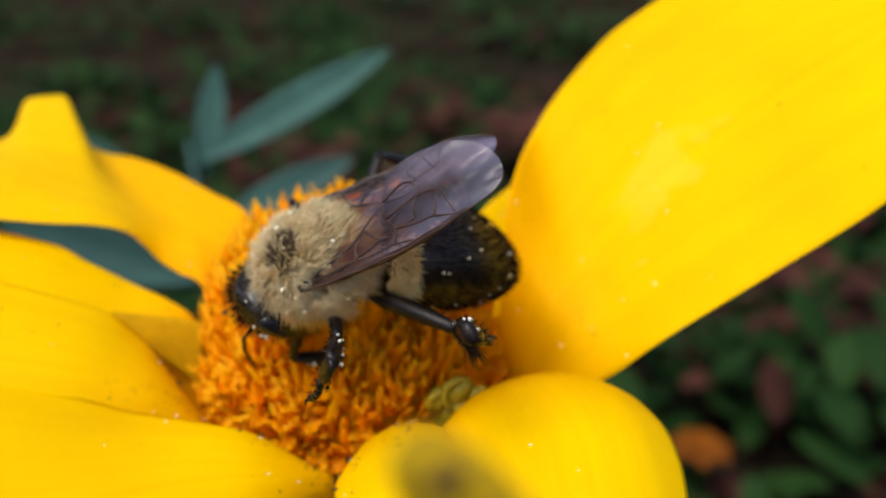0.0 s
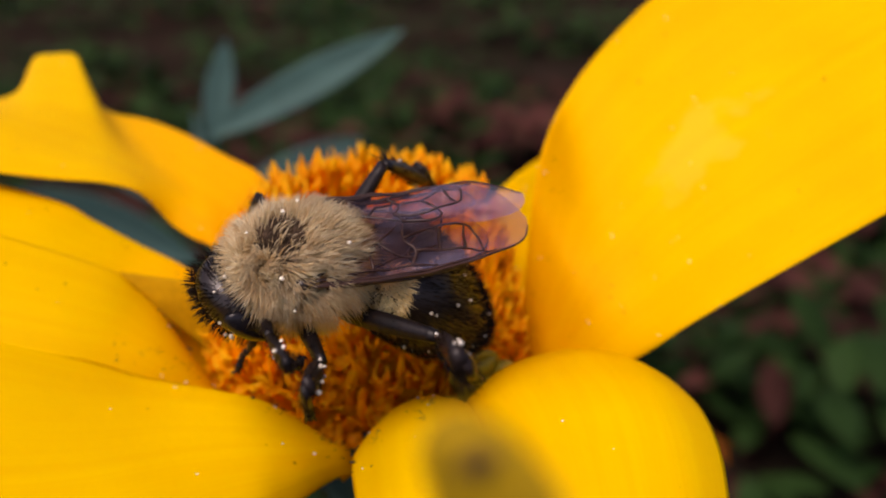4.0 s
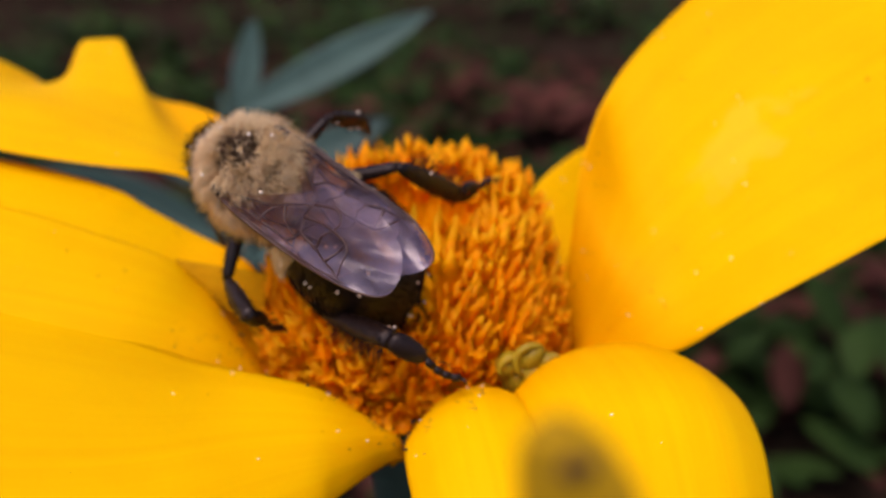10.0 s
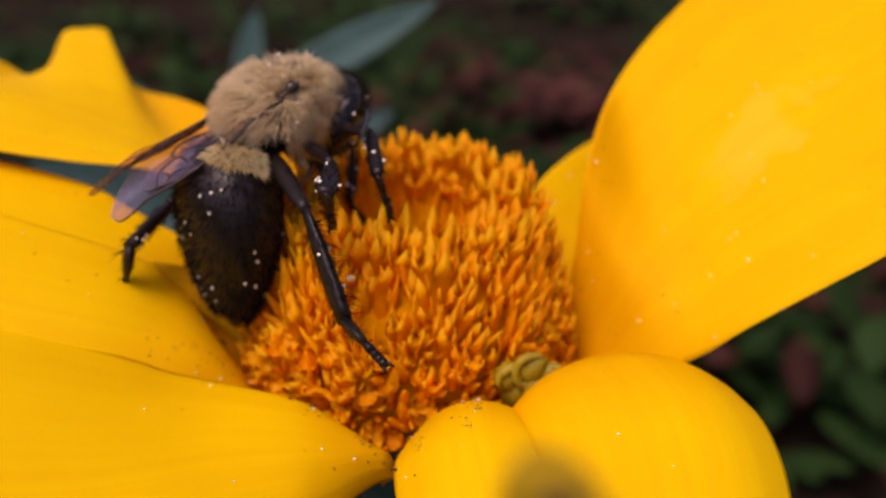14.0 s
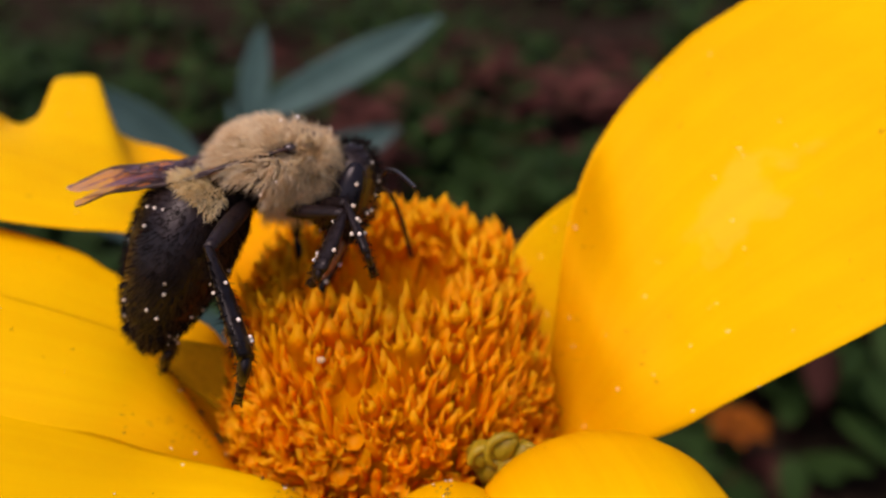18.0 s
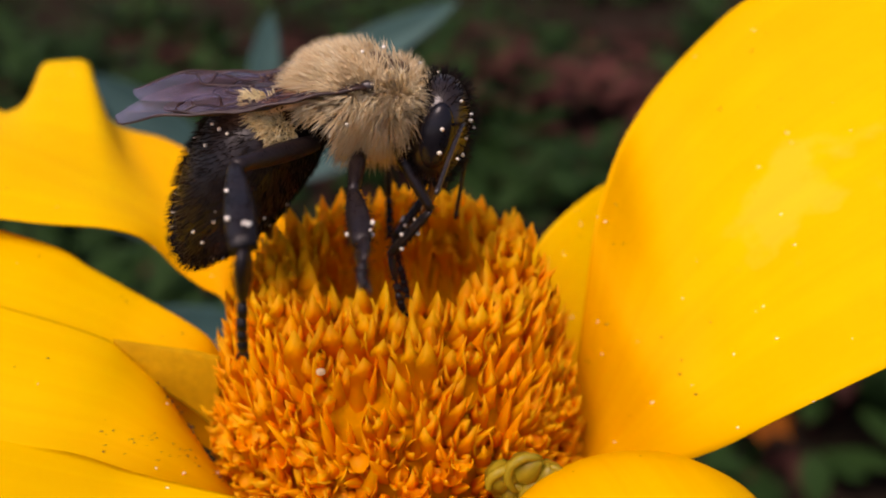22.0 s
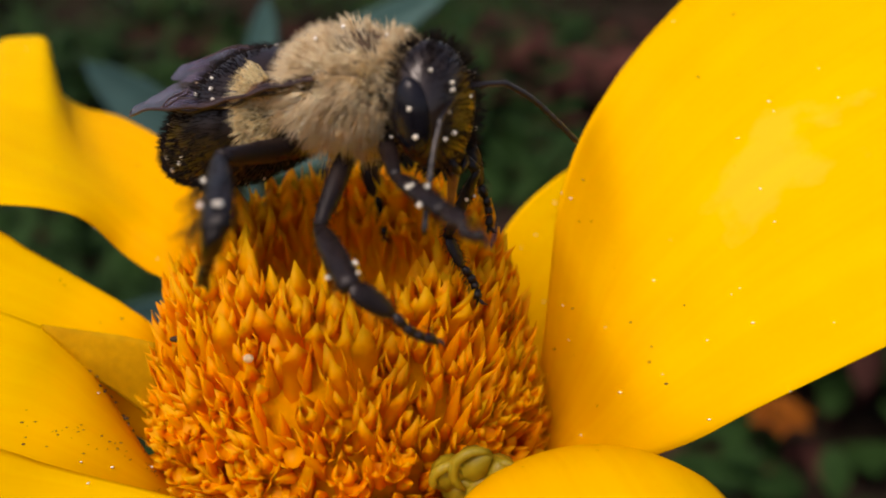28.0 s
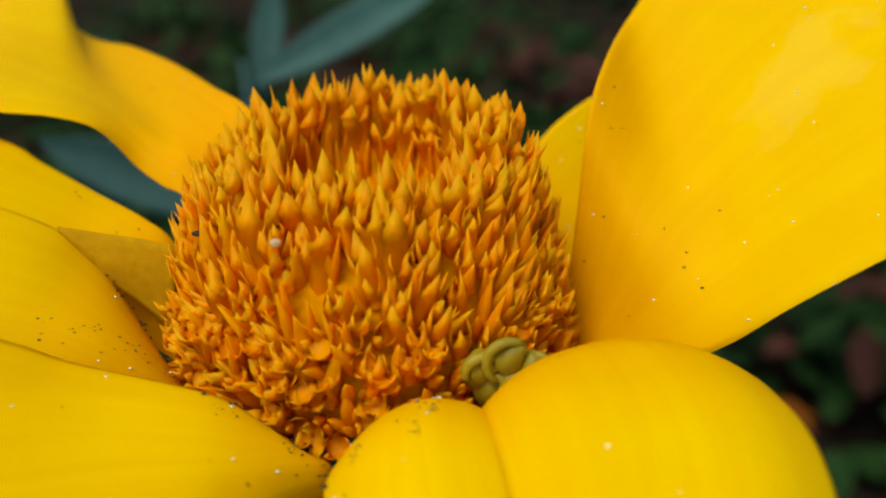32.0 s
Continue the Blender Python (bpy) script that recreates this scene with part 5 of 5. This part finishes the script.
# knee, ankle and toe of each leg in the body frame, where they are known
LEGS = {
    "hindleft": [
        (0, -4.81, 4.91, -1.85, -5.43, 7.85, 2.14, -5.96, 6.25, -1.26),
        (1, -4.14, 5.31, -0.46, -2.66, 9.48, 1.87, -4.12, 8.75, -1.56),
        (2, -3, 5.59, 0.35, -0.83, 8.86, 3.45, -2.28, 7.96, 0.05),
        (2.5, -3, 5.68, 0.12, -1, 9.33, 2.9, -2.23, 8.1, -0.48),
        (4.5, -4.07, 4.8, 0.76, -2.78, 8.26, 4.13, -4.95, 6.89, 1.33),
        (5, -3.41, 5.37, 0.46, -2.51, 9.59, 2.98, -4.54, 7.84, 0.28),
        (6, -5.07, 4.66, -1.29, -7.35, 7.42, 2.21, -8.28, 5.76, -1.08),
        (7, -4.7, 3.61, 1.33, -7.9, 5.22, 4.82, -7.86, 4.52, 1.09),
        (8, -4.88, 4.45, 0.12, -8.22, 5.06, 3.79, -8.57, 4.85, 0.01),
        (9, -5.16, 4.43, -0.57, -8.82, 5.39, 2.7, -9.76, 5.14, -0.97),
        (10, -6.06, 2.6, -2.52, -9.64, 2.21, 0.95, -13, 1.29, -0.55),
        (11, -5.26, 4.41, -1.03, -9.42, 5.11, 1.66, -9.49, 4.89, -2.14),
        (12, -6.11, 2.8, -1.74, -9, 0.92, 1.89, -12.05, -1.25, 1.26),
        (13, -4.69, 4.1, 0.91, -8.83, 1.44, 1.82, -11.34, 1.97, -0.97),
        (14.5, -4.67, 3.87, -4.15, -8.53, 0.79, -4.97, -9.89, 2.86, -7.85),
        (16.5, -5.09, 3.18, -4.15, -5.2, 3.19, -9.15, -6.23, 5.29, -12.15),
        (17, -5.37, 2.43, -4.15, -4.92, 0.8, -8.86, -5.9, 3.3, -11.56),
        (18, -5.09, 3.18, -4.15, -5.35, 0.25, -8.19, -6.18, 3.28, -10.33),
        (19, -5.09, 3.18, -4.15, -4.81, 0.39, -8.29, -6.21, 2.76, -10.91),
        (21, -1.92, 5.37, -4.15, -4.67, 5.46, -8.33, -4.64, 8.39, -10.75),
        (22, -5.52, 3.39, -3.27, -5.24, 5.82, -7.63, -5.04, 8.48, -10.34),
    ],
    "middleleft": [
        (0, -0.08, 4.3, -0.01, -0.18, 6.86, 2.23, 1.68, 6.24, -0.54),
        (1, 0.25, 4.79, -1.67, 1.22, 7.89, -0.67, 1.82, 6.95, -3.88),
        (2, 0.54, 4.48, -0.4, 2.53, 6.78, 1.11, 3.4, 5.14, -1.73),
        (2.5, 1.1, 4.51, -0.82, 2.62, 6.96, 0.98, 2.7, 5.6, -2.13),
        (4.5, -0.47, 4.5, -0.5, 0.86, 6.88, 1.52, -0.37, 5.7, -1.42),
        (5, -1.27, 4.5, -1.41, -0.6, 7.46, 0.11, -2.26, 5.8, -2.35),
        (6, 0.17, 4.28, 0.03, -0.97, 6.8, 2.01, -1.12, 5.03, -0.89),
        (7, 0.06, 3.69, 0.76, -1.63, 5.39, 3.17, -0.85, 4.93, -0.11),
        (8, -0.23, 3.46, 0.93, -1.86, 5.19, 3.37, -1.06, 4.89, 0.08),
        (9, -0.29, 4.11, 0.25, -2.33, 5.67, 2.47, -1.82, 5.2, -0.86),
        (10, -1.49, 4.3, -2.65, -4.01, 5.16, -0.53, -4.79, 4.19, -3.7),
        (11, -1.05, 4.04, 0.05, -3.29, 5.83, 1.88, -2.57, 4.73, -1.26),
        (12, -1.81, 4.23, -1.81, -3.62, 5, -4.59, -4.5, 5.35, -7.85),
        (31, -0.22, 4.7, -1.05, 1.08, 6.17, -3.83, -1.03, 7.13, -6.32),
        (31.5, -1.23, 4.03, -0.05, -0.13, 7.02, -1.24, -2.38, 6.87, -3.78),
    ],
    "hindright": [
        (0, -4.08, -5.38, -0.56, -7.2, -5.38, -4.46, -6.83, -5.94, -8.19),
        (1, -3.73, -5.05, 0.72, -6.86, -5.05, -3.18, -6.49, -5.61, -6.91),
        (2, -4.94, -3.89, 0.78, -6.24, -6.05, -3.54, -5.87, -6.61, -7.26),
        (2.5, -4.28, -2.84, 2.12, -5.57, -5, -2.2, -5.2, -5.56, -5.92),
        (4.5, -4, -3.23, 2.15, -7.56, -6.1, 0.12, -10, -8.32, -1.76),
        (5, -3.88, -2.77, 2.41, -7.27, -6.15, 0.96, -9.37, -8.96, -0.51),
        (6, -5.06, -3.88, 0.62, -7.46, -6.33, -3.01, -8.7, -9.03, -5.38),
        (7, -5.22, -4.15, -0.12, -6.43, -5.23, -4.85, -6.71, -7.25, -8.05),
        (8, -5.09, -4.29, -0.03, -6.36, -5.16, -4.78, -6.69, -6.88, -8.15),
        (9, -5.09, -4.61, -1.02, -7.32, -5.63, -5.37, -8.19, -7.66, -8.47),
        (10, -4.7, -4.33, 0.62, -7, -6.5, -3.25, -7.72, -9.42, -5.58),
        (11, -5.08, -4.62, -0.98, -7.78, -5.98, -4.96, -9.57, -8.28, -7.4),
        (12, -3.45, -4.33, 1.76, -5.45, -5.45, -2.68, -6.57, -8.47, -4.71),
        (13, -3.22, -4.13, 2.04, -5.11, -5.05, -2.49, -6.51, -8.51, -3.21),
        (14, -2.33, -5.93, -2.89, -3.51, -8.61, -6.94, -3.7, -12.38, -7.37),
        (14.5, -3.01, -5.69, -3.11, -4.06, -8.41, -7.16, -4.36, -12.2, -7.33),
        (16.5, -2.52, -6.02, -2.41, -0.65, -8.77, -6.14, -1.12, -6.36, -9.04),
        (17, -2.27, -6.06, -2.43, -0.25, -8.57, -6.24, -0.89, -5.97, -8.94),
        (18, -2.93, -5.9, -2.49, -1.7, -9.27, -5.97, -2.2, -6.49, -8.52),
        (19, -2.16, -6.13, -2.06, -0.43, -8.64, -6.03, -1.04, -6.38, -9.02),
        (20, -2.93, -5.96, -2.17, -1.57, -10.65, -3.26, -2.2, -10.25, -6.99),
        (21, -2.44, -6.11, -1.13, -0.27, -10.6, -0.84, -0.22, -8.35, -3.9),
        (22, -3.74, -5.68, -1.35, -2.35, -10.35, -2.47, -2.56, -9.9, -6.24),
        (23, -2.77, -5.75, 0.14, -0.01, -9.92, -0.06, -1.94, -7.8, -2.56),
        (24, -2.1, -6.13, -2.16, 0.24, -10.42, -1.11, 0.86, -8.45, -4.3),
        (25, -3.08, -5.93, -2.03, -1.37, -10.44, -0.72, -1.14, -8.93, -4.2),
        (25.5, -2.09, -6.17, -1.47, 1.11, -10, -1.1, 3.29, -12.88, 0.08),
        (27.5, -1.35, -6.03, -0.27, 2.04, -9.68, -0.59, -0.63, -8.78, -3.13),
        (28, -0.87, -5.98, -0.29, 2.57, -9.5, -1.17, -0.35, -8.47, -3.37),
        (29, -0.7, -5.71, 0.38, 2.61, -9.22, -0.95, -0.1, -8.44, -3.5),
        (30, -1.15, -5.57, 0.8, 1.78, -9.47, -0.33, -1.05, -8.17, -2.51),
        (30.6, -0.08, -5.25, 0.89, 3.54, -8.65, 1.5, 0.28, -8.12, -0.39),
    ],
    "frontright": [
        (0, 0.82, -2.99, 0.3, -0.99, -2.99, -1.97, -0.73, -3.38, -4.62),
        (2, 0.51, -2.53, 0.58, -2.2, -2.53, -0.44, -1.94, -2.93, -3.08),
        (2.5, 0.26, -2.21, 0.67, -2.46, -2.21, -0.35, -2.19, -2.6, -2.99),
        (14, 2.4, -3.62, -2.08, 1.12, -6, -3.13, 1.24, -4.87, -5.58),
        (14.5, 1.84, -3.56, -2.7, 0.63, -6.11, -3.37, -0.09, -5.04, -5.74),
        (16.5, 3.62, -2.83, -1.15, 4.86, -4.9, -2.75, 5.19, -2.56, -4.05),
        (17, 3.81, -2.62, -1.28, 5.01, -5.02, -2.4, 5.27, -2.61, -3.59),
        (18, 2.59, -3.57, -1.28, 3.18, -5.77, -3.07, 3.69, -3.47, -4.39),
        (19, 2.39, -3.66, -1.73, 4.25, -5.5, -2.98, 5.69, -4, -4.69),
        (20, 2.89, -3.41, -1.17, 2.62, -6.28, -0.81, 2.63, -8.96, -1.07),
        (21, 2.34, -3.34, -0.28, 3.01, -6.1, -0.89, 3.49, -8.71, -0.39),
        (25.5, 3.43, -3.02, -2.04, 5.65, -4.83, -1.6, 5.18, -2.9, -3.43),
        (27.5, 2.73, -3.51, -1.86, 4.41, -5.88, -1.85, 6.38, -7.56, -1.1),
        (28, 3.38, -2.99, -2.32, 5.92, -4.21, -3, 8.17, -5.68, -3.15),
        (29, 2.81, -3.45, -1.17, 4.19, -5.64, -2.47, 6, -7.65, -2.42),
        (30, 3.09, -3.32, -1.55, 3.99, -6.07, -1.35, 5.37, -8.37, -0.99),
        (31, 4, -2.17, -0.87, 5.2, -1.71, -3.47, 7.85, -1.42, -3.93),
        (31.5, 2.9, -2.94, -3.11, 3.77, -0.59, -4.56, 2.14, -1.54, -6.5),
    ],
    "frontleft": [
        (1, 2.3, 3.57, -0.8, 2.35, 6.24, 0.33, 1.27, 4.98, -1.8),
        (2, 2.32, 3.15, 0.03, 3.07, 5.21, 1.94, 1.82, 4.1, -0.19),
        (2.5, 2.02, 3.38, -0.19, 2.43, 5.52, 1.73, 1.14, 4.19, -0.24),
        (5, 2.02, 3.32, -0.09, 2.13, 5.9, 1.22, 1.02, 4.23, -0.59),
        (29, 0.56, 2.48, -3.84, -1.22, 3.06, -6.05, 0.07, 1.05, -7.33),
        (30, 0.27, 2.69, -3.53, 1.48, 0.1, -4.04, 0.7, 2.44, -5.15),
        (31, 3.28, 3.12, -2.17, 4.66, 3.05, -4.72, 4.19, 3.04, -7.38),
        (31.5, 3.02, 3.16, -0.61, 2.48, 4.2, -3.26, 1.36, 3.44, -5.6),
    ],
    "middleright": [
        (6, -1.24, -3.74, 0.32, -3.37, -3.74, -2.34, -3.03, -4.24, -5.67),
        (7, -0.92, -3.78, 0.45, -3.05, -3.78, -2.21, -2.71, -4.28, -5.54),
        (8, -1.22, -3.82, 0.24, -3.35, -3.82, -2.42, -3.01, -4.32, -5.75),
        (9, -1.59, -3.96, -0.28, -1.46, -5.29, -3.41, -0.91, -6.09, -6.67),
        (10, -0.19, -4.62, -0.72, -0.63, -6.52, -3.5, -0.27, -7.43, -6.76),
        (11, -0.54, -4.41, -0.33, -2.21, -6.5, -2.42, -1.88, -7, -5.75),
        (12, -1.66, -4, -0.44, -3.33, -6.1, -2.53, -3, -6.6, -5.87),
        (14.5, 0.23, -4.73, -2.49, -1.13, -7.8, -1.97, -1.14, -5.07, -3.98),
        (16.5, 1.2, -4.5, -0.91, 1.88, -7.21, -2.84, 1.78, -4.15, -4.32),
        (17, 1.24, -4.61, -1.65, 2.28, -7.6, -2.87, 2.1, -4.48, -4.2),
        (18, 2.48, -3.86, -1.65, 1.21, -6.4, -3.52, 1.01, -3.2, -4.66),
        (19, 1.2, -4.5, -0.91, 2.06, -7.26, -2.71, 1.52, -4.13, -3.91),
        (20, 0.78, -4.59, -0.83, 2.46, -7.39, -1.8, 4.44, -7.14, -4.55),
        (21, 0.66, -4.41, -0.3, 2.88, -6.98, -0.35, 4.84, -5.68, -2.81),
        (22, 0.31, -4.76, -2.31, 1.02, -8.02, -2.96, 1.5, -11.38, -2.96),
        (23, 0.31, -4.72, -1.09, 2.59, -7.22, -0.78, 4.48, -9.24, 1.2),
        (24, 1.43, -4.25, -0.47, 3.77, -6.61, 0.26, 7.16, -6.78, 0.03),
        (25, 0.78, -4.6, -0.84, 2.88, -7.22, -0.35, 5.69, -5.86, -1.68),
        (25.5, 1.4, -4.25, -3.17, 4.02, -6.4, -3.43, 7.42, -6.47, -3.3),
        (27.5, 0.49, -4.22, -3.69, 3.22, -6.04, -4.59, 4.35, -4.53, -7.41),
        (28, 0.71, -4.34, -3.43, 3.29, -6.24, -4.55, 4.37, -4.54, -7.29),
        (29, 0.74, -4.65, -1.01, 3.32, -5.82, -2.89, 5.94, -7.36, -4.41),
        (30, 0.97, -4.69, -1.67, 3.54, -6.91, -1.76, 6.14, -8.63, -0.39),
        (30.6, -0.52, -4.53, -2.99, 0.85, -5.73, -5.86, 3.57, -7.69, -6.38),
        (31, 1.46, -4.51, -1.54, 4.7, -4.43, -2.56, 3.57, -5.49, -5.58),
    ],
}
# which way each antenna points, in the head's frame
FEELERS = {
    "left": [(0, 0.84, -0.17, -0.51), (1, 0.28, -0.12, -0.95), (2, 0.16, -0.14, -0.98), (2.5, 0.35, -0.19, -0.92), (4.5, 0.38, -0.52, -0.77), (7, 0.84, 0.21, -0.51), (8, 0.86, 0.29, -0.42), (9, 0.94, 0.08, -0.32), (19, 0.39, 0.89, -0.25), (21, -0.47, 0.88, 0.06), (22, 0.11, 0.26, -0.96), (24, 0.13, 0.97, -0.18), (25, 0.05, 0.99, 0.13), (25.5, 0.42, 0.04, -0.91), (27.5, 0.69, 0.72, 0.03), (28, 0.56, 0.59, -0.58), (29, 0.29, 0.38, -0.88), (30, 0.18, 0.88, -0.44), (30.6, 0.45, 0.89, 0.13), (31, 0.9, 0.06, -0.44)],
    "right": [(7, -0.41, -0.91, 0.06), (8, -0.05, -1, 0.01), (14, -0.3, -0.94, -0.19), (16.5, -0.17, -0.81, 0.56), (17, -0.15, -0.71, 0.68), (19, 0.45, -0.76, -0.47), (20, -0.09, -0.63, -0.77), (21, 0.29, -0.96, 0.02), (22, -0.16, -0.93, -0.32), (23, 0.45, -0.87, 0.2), (24, -0.27, -0.95, 0.17), (25, 0.13, -0.99, 0.06), (25.5, 0.46, -0.82, -0.35), (27.5, -0.15, -0.94, -0.32), (28, 0.02, -0.75, -0.66), (29, 0.43, -0.67, -0.61), (30, 0.74, -0.67, -0.01), (31, 0.66, -0.54, -0.53)],
}


def motions(parts, tip_near):
    walk(tip_near, [(t, pose(x * MM, y * MM, z * MM, 0, turn, 0)) for t, x, y, z, turn in (
        (0, 1.62, -33.78, 20.34, -20), (0.5, 1.84, -33.21, 18.77, -27), (1, 1.50, -33.19, 18.24, -34), (1.5, 0.97, -32.26, 18.26, -38), (2, 0.95, -31.68, 16.08, -42), (2.5, 1.10, -31.66, 16.92, -36), (4.5, 0.68, -32.54, 18.58, -14), (5, -0.24, -32.47, 18.65, -12), (5.5, -0.91, -32.48, 19.28, -10), (6, -1.09, -32.18, 18.97, -8), (6.5, -0.90, -32.56, 19.44, -8), (7, -1.89, -32.62, 19.72, -8), (7.5, -1.66, -32.94, 19.32, -8),
        (8, -0.21, -32.91, 19.23, -8), (8.5, 0.64, -32.76, 19.10, -8), (9, 1.00, -32.78, 18.67, -8), (9.5, 0.74, -32.96, 19.40, -8), (10, 0.37, -32.90, 19.25, -8), (10.5, 0.51, -33.00, 19.32, -8), (11, 0.78, -32.96, 18.94, -8), (11.5, 0.86, -33.14, 18.72, -8), (12, 0.70, -33.07, 19.46, -8), (12.5, 1.39, -32.86, 18.80, -8), (13, 0.98, -31.74, 19.34, -8), (13.5, 1.03, -31.17, 19.21, -8), (14, 0.94, -30.35, 17.97, -8),
        (16.5, 3, -31, 8, 0), (20.0, 10, -30, -14, 0), (32.0, 14, -26, -20, 0))])
    walk(parts["bee"], [(t, pose(x * MM, y * MM, z * MM, rx, ry, rz)) for t, x, y, z, rx, ry, rz, *_ in BEE])
    # abdomen droops, head nods, wings lift: degrees
    walk(parts["abdomen"], [(r[0], Matrix.Translation(WAIST * MM) @ pose(0, 0, 0, 0, -r[7], r[8])) for r in BEE])
    walk(parts["head"], [(r[0], Matrix.Translation(NECK * MM) @ pose(0, 0, 0, 0, r[9], r[10])) for r in BEE])
    for side, s, k in (("left", 1, 11), ("right", -1, 14)):
        for wing, x, lower, spread in (("fore_", 0.4, 0.0, 0.0), ("hind_", -0.3, 0.22, 3.0)):
            walk(parts[wing + side], [(r[0], pose(x * MM, 1.97 * s * MM, (0.92 - lower) * MM, r[k + 2], r[k], -s * (r[k + 1] + spread))) for r in BEE])
        walk(parts["antenna_" + side], [(r[0], bone_pose(Vector((2.45, 0.42 * s, -0.2)), Vector((2.45, 0.42 * s, -0.2)) + known(FEELERS[side], r[0], (0.62, 0.42 * s, -0.66)), Vector((0, 0.2 * s, 1)))) for r in BEE])
        for leg in BONES:
            rows = [[], [], []]
            hip = Vector((HIPS[leg][0], HIPS[leg][1] * s, HIPS[leg][2]))
            for r in BEE:
                j = [hip] + leg_joints(leg, s, known(LEGS.get(leg + side, ()), r[0], rest_of(leg, s)))
                for i in range(3):
                    rows[i].append((r[0], bone_pose(j[i], j[i + 1], Vector((0, -s, 0.3)))))
            for i in range(3):
                walk(parts[leg + side][i], rows[i])


def known(rows, t, rest):
    """The values at t, carried across short gaps between the rows; the rest pose elsewhere."""
    before = [q for q in rows if q[0] <= t + 1e-6]
    after = [q for q in rows if q[0] >= t - 1e-6]
    if before and after and after[0][0] - before[-1][0] < 2.6:
        a, b = before[-1], after[0]
        k = 0 if b[0] == a[0] else (t - a[0]) / (b[0] - a[0])
        return Vector([p + (q - p) * k for p, q in zip(a[1:], b[1:])])
    return Vector(rest)


def rest_of(leg, s):
    """Knee, ankle and toe of a leg that stands free."""
    return [c * (s if i % 3 == 1 else 1) for i, c in enumerate(STAND[leg])]


def leg_joints(leg, s, joints):
    """Knee, ankle and toe with the bones at their true lengths."""
    p = Vector((HIPS[leg][0], HIPS[leg][1] * s, HIPS[leg][2]))
    out = []
    for i, length in enumerate(BONES[leg]):
        p = p + (Vector(joints[3 * i:3 * i + 3]) - p).normalized() * length
        out.append(p)
    return out


STAND = {"front": (3.0, 1.6, -3.8, 1.6, 1.0, -6.0, 1.9, 0.9, -8.0), "middle": (0.6, 4.4, -0.6, 0.8, 4.7, -4.0, 1.0, 4.2, -7.2), "hind": (-3.6, 4.8, 0.6, -5.0, 4.8, -4.0, -5.2, 4.6, -7.6)}

ground()
undergrowth()
far_flower()
leaves_behind()
flower()
motions(make_bee(), near_petal_tip())
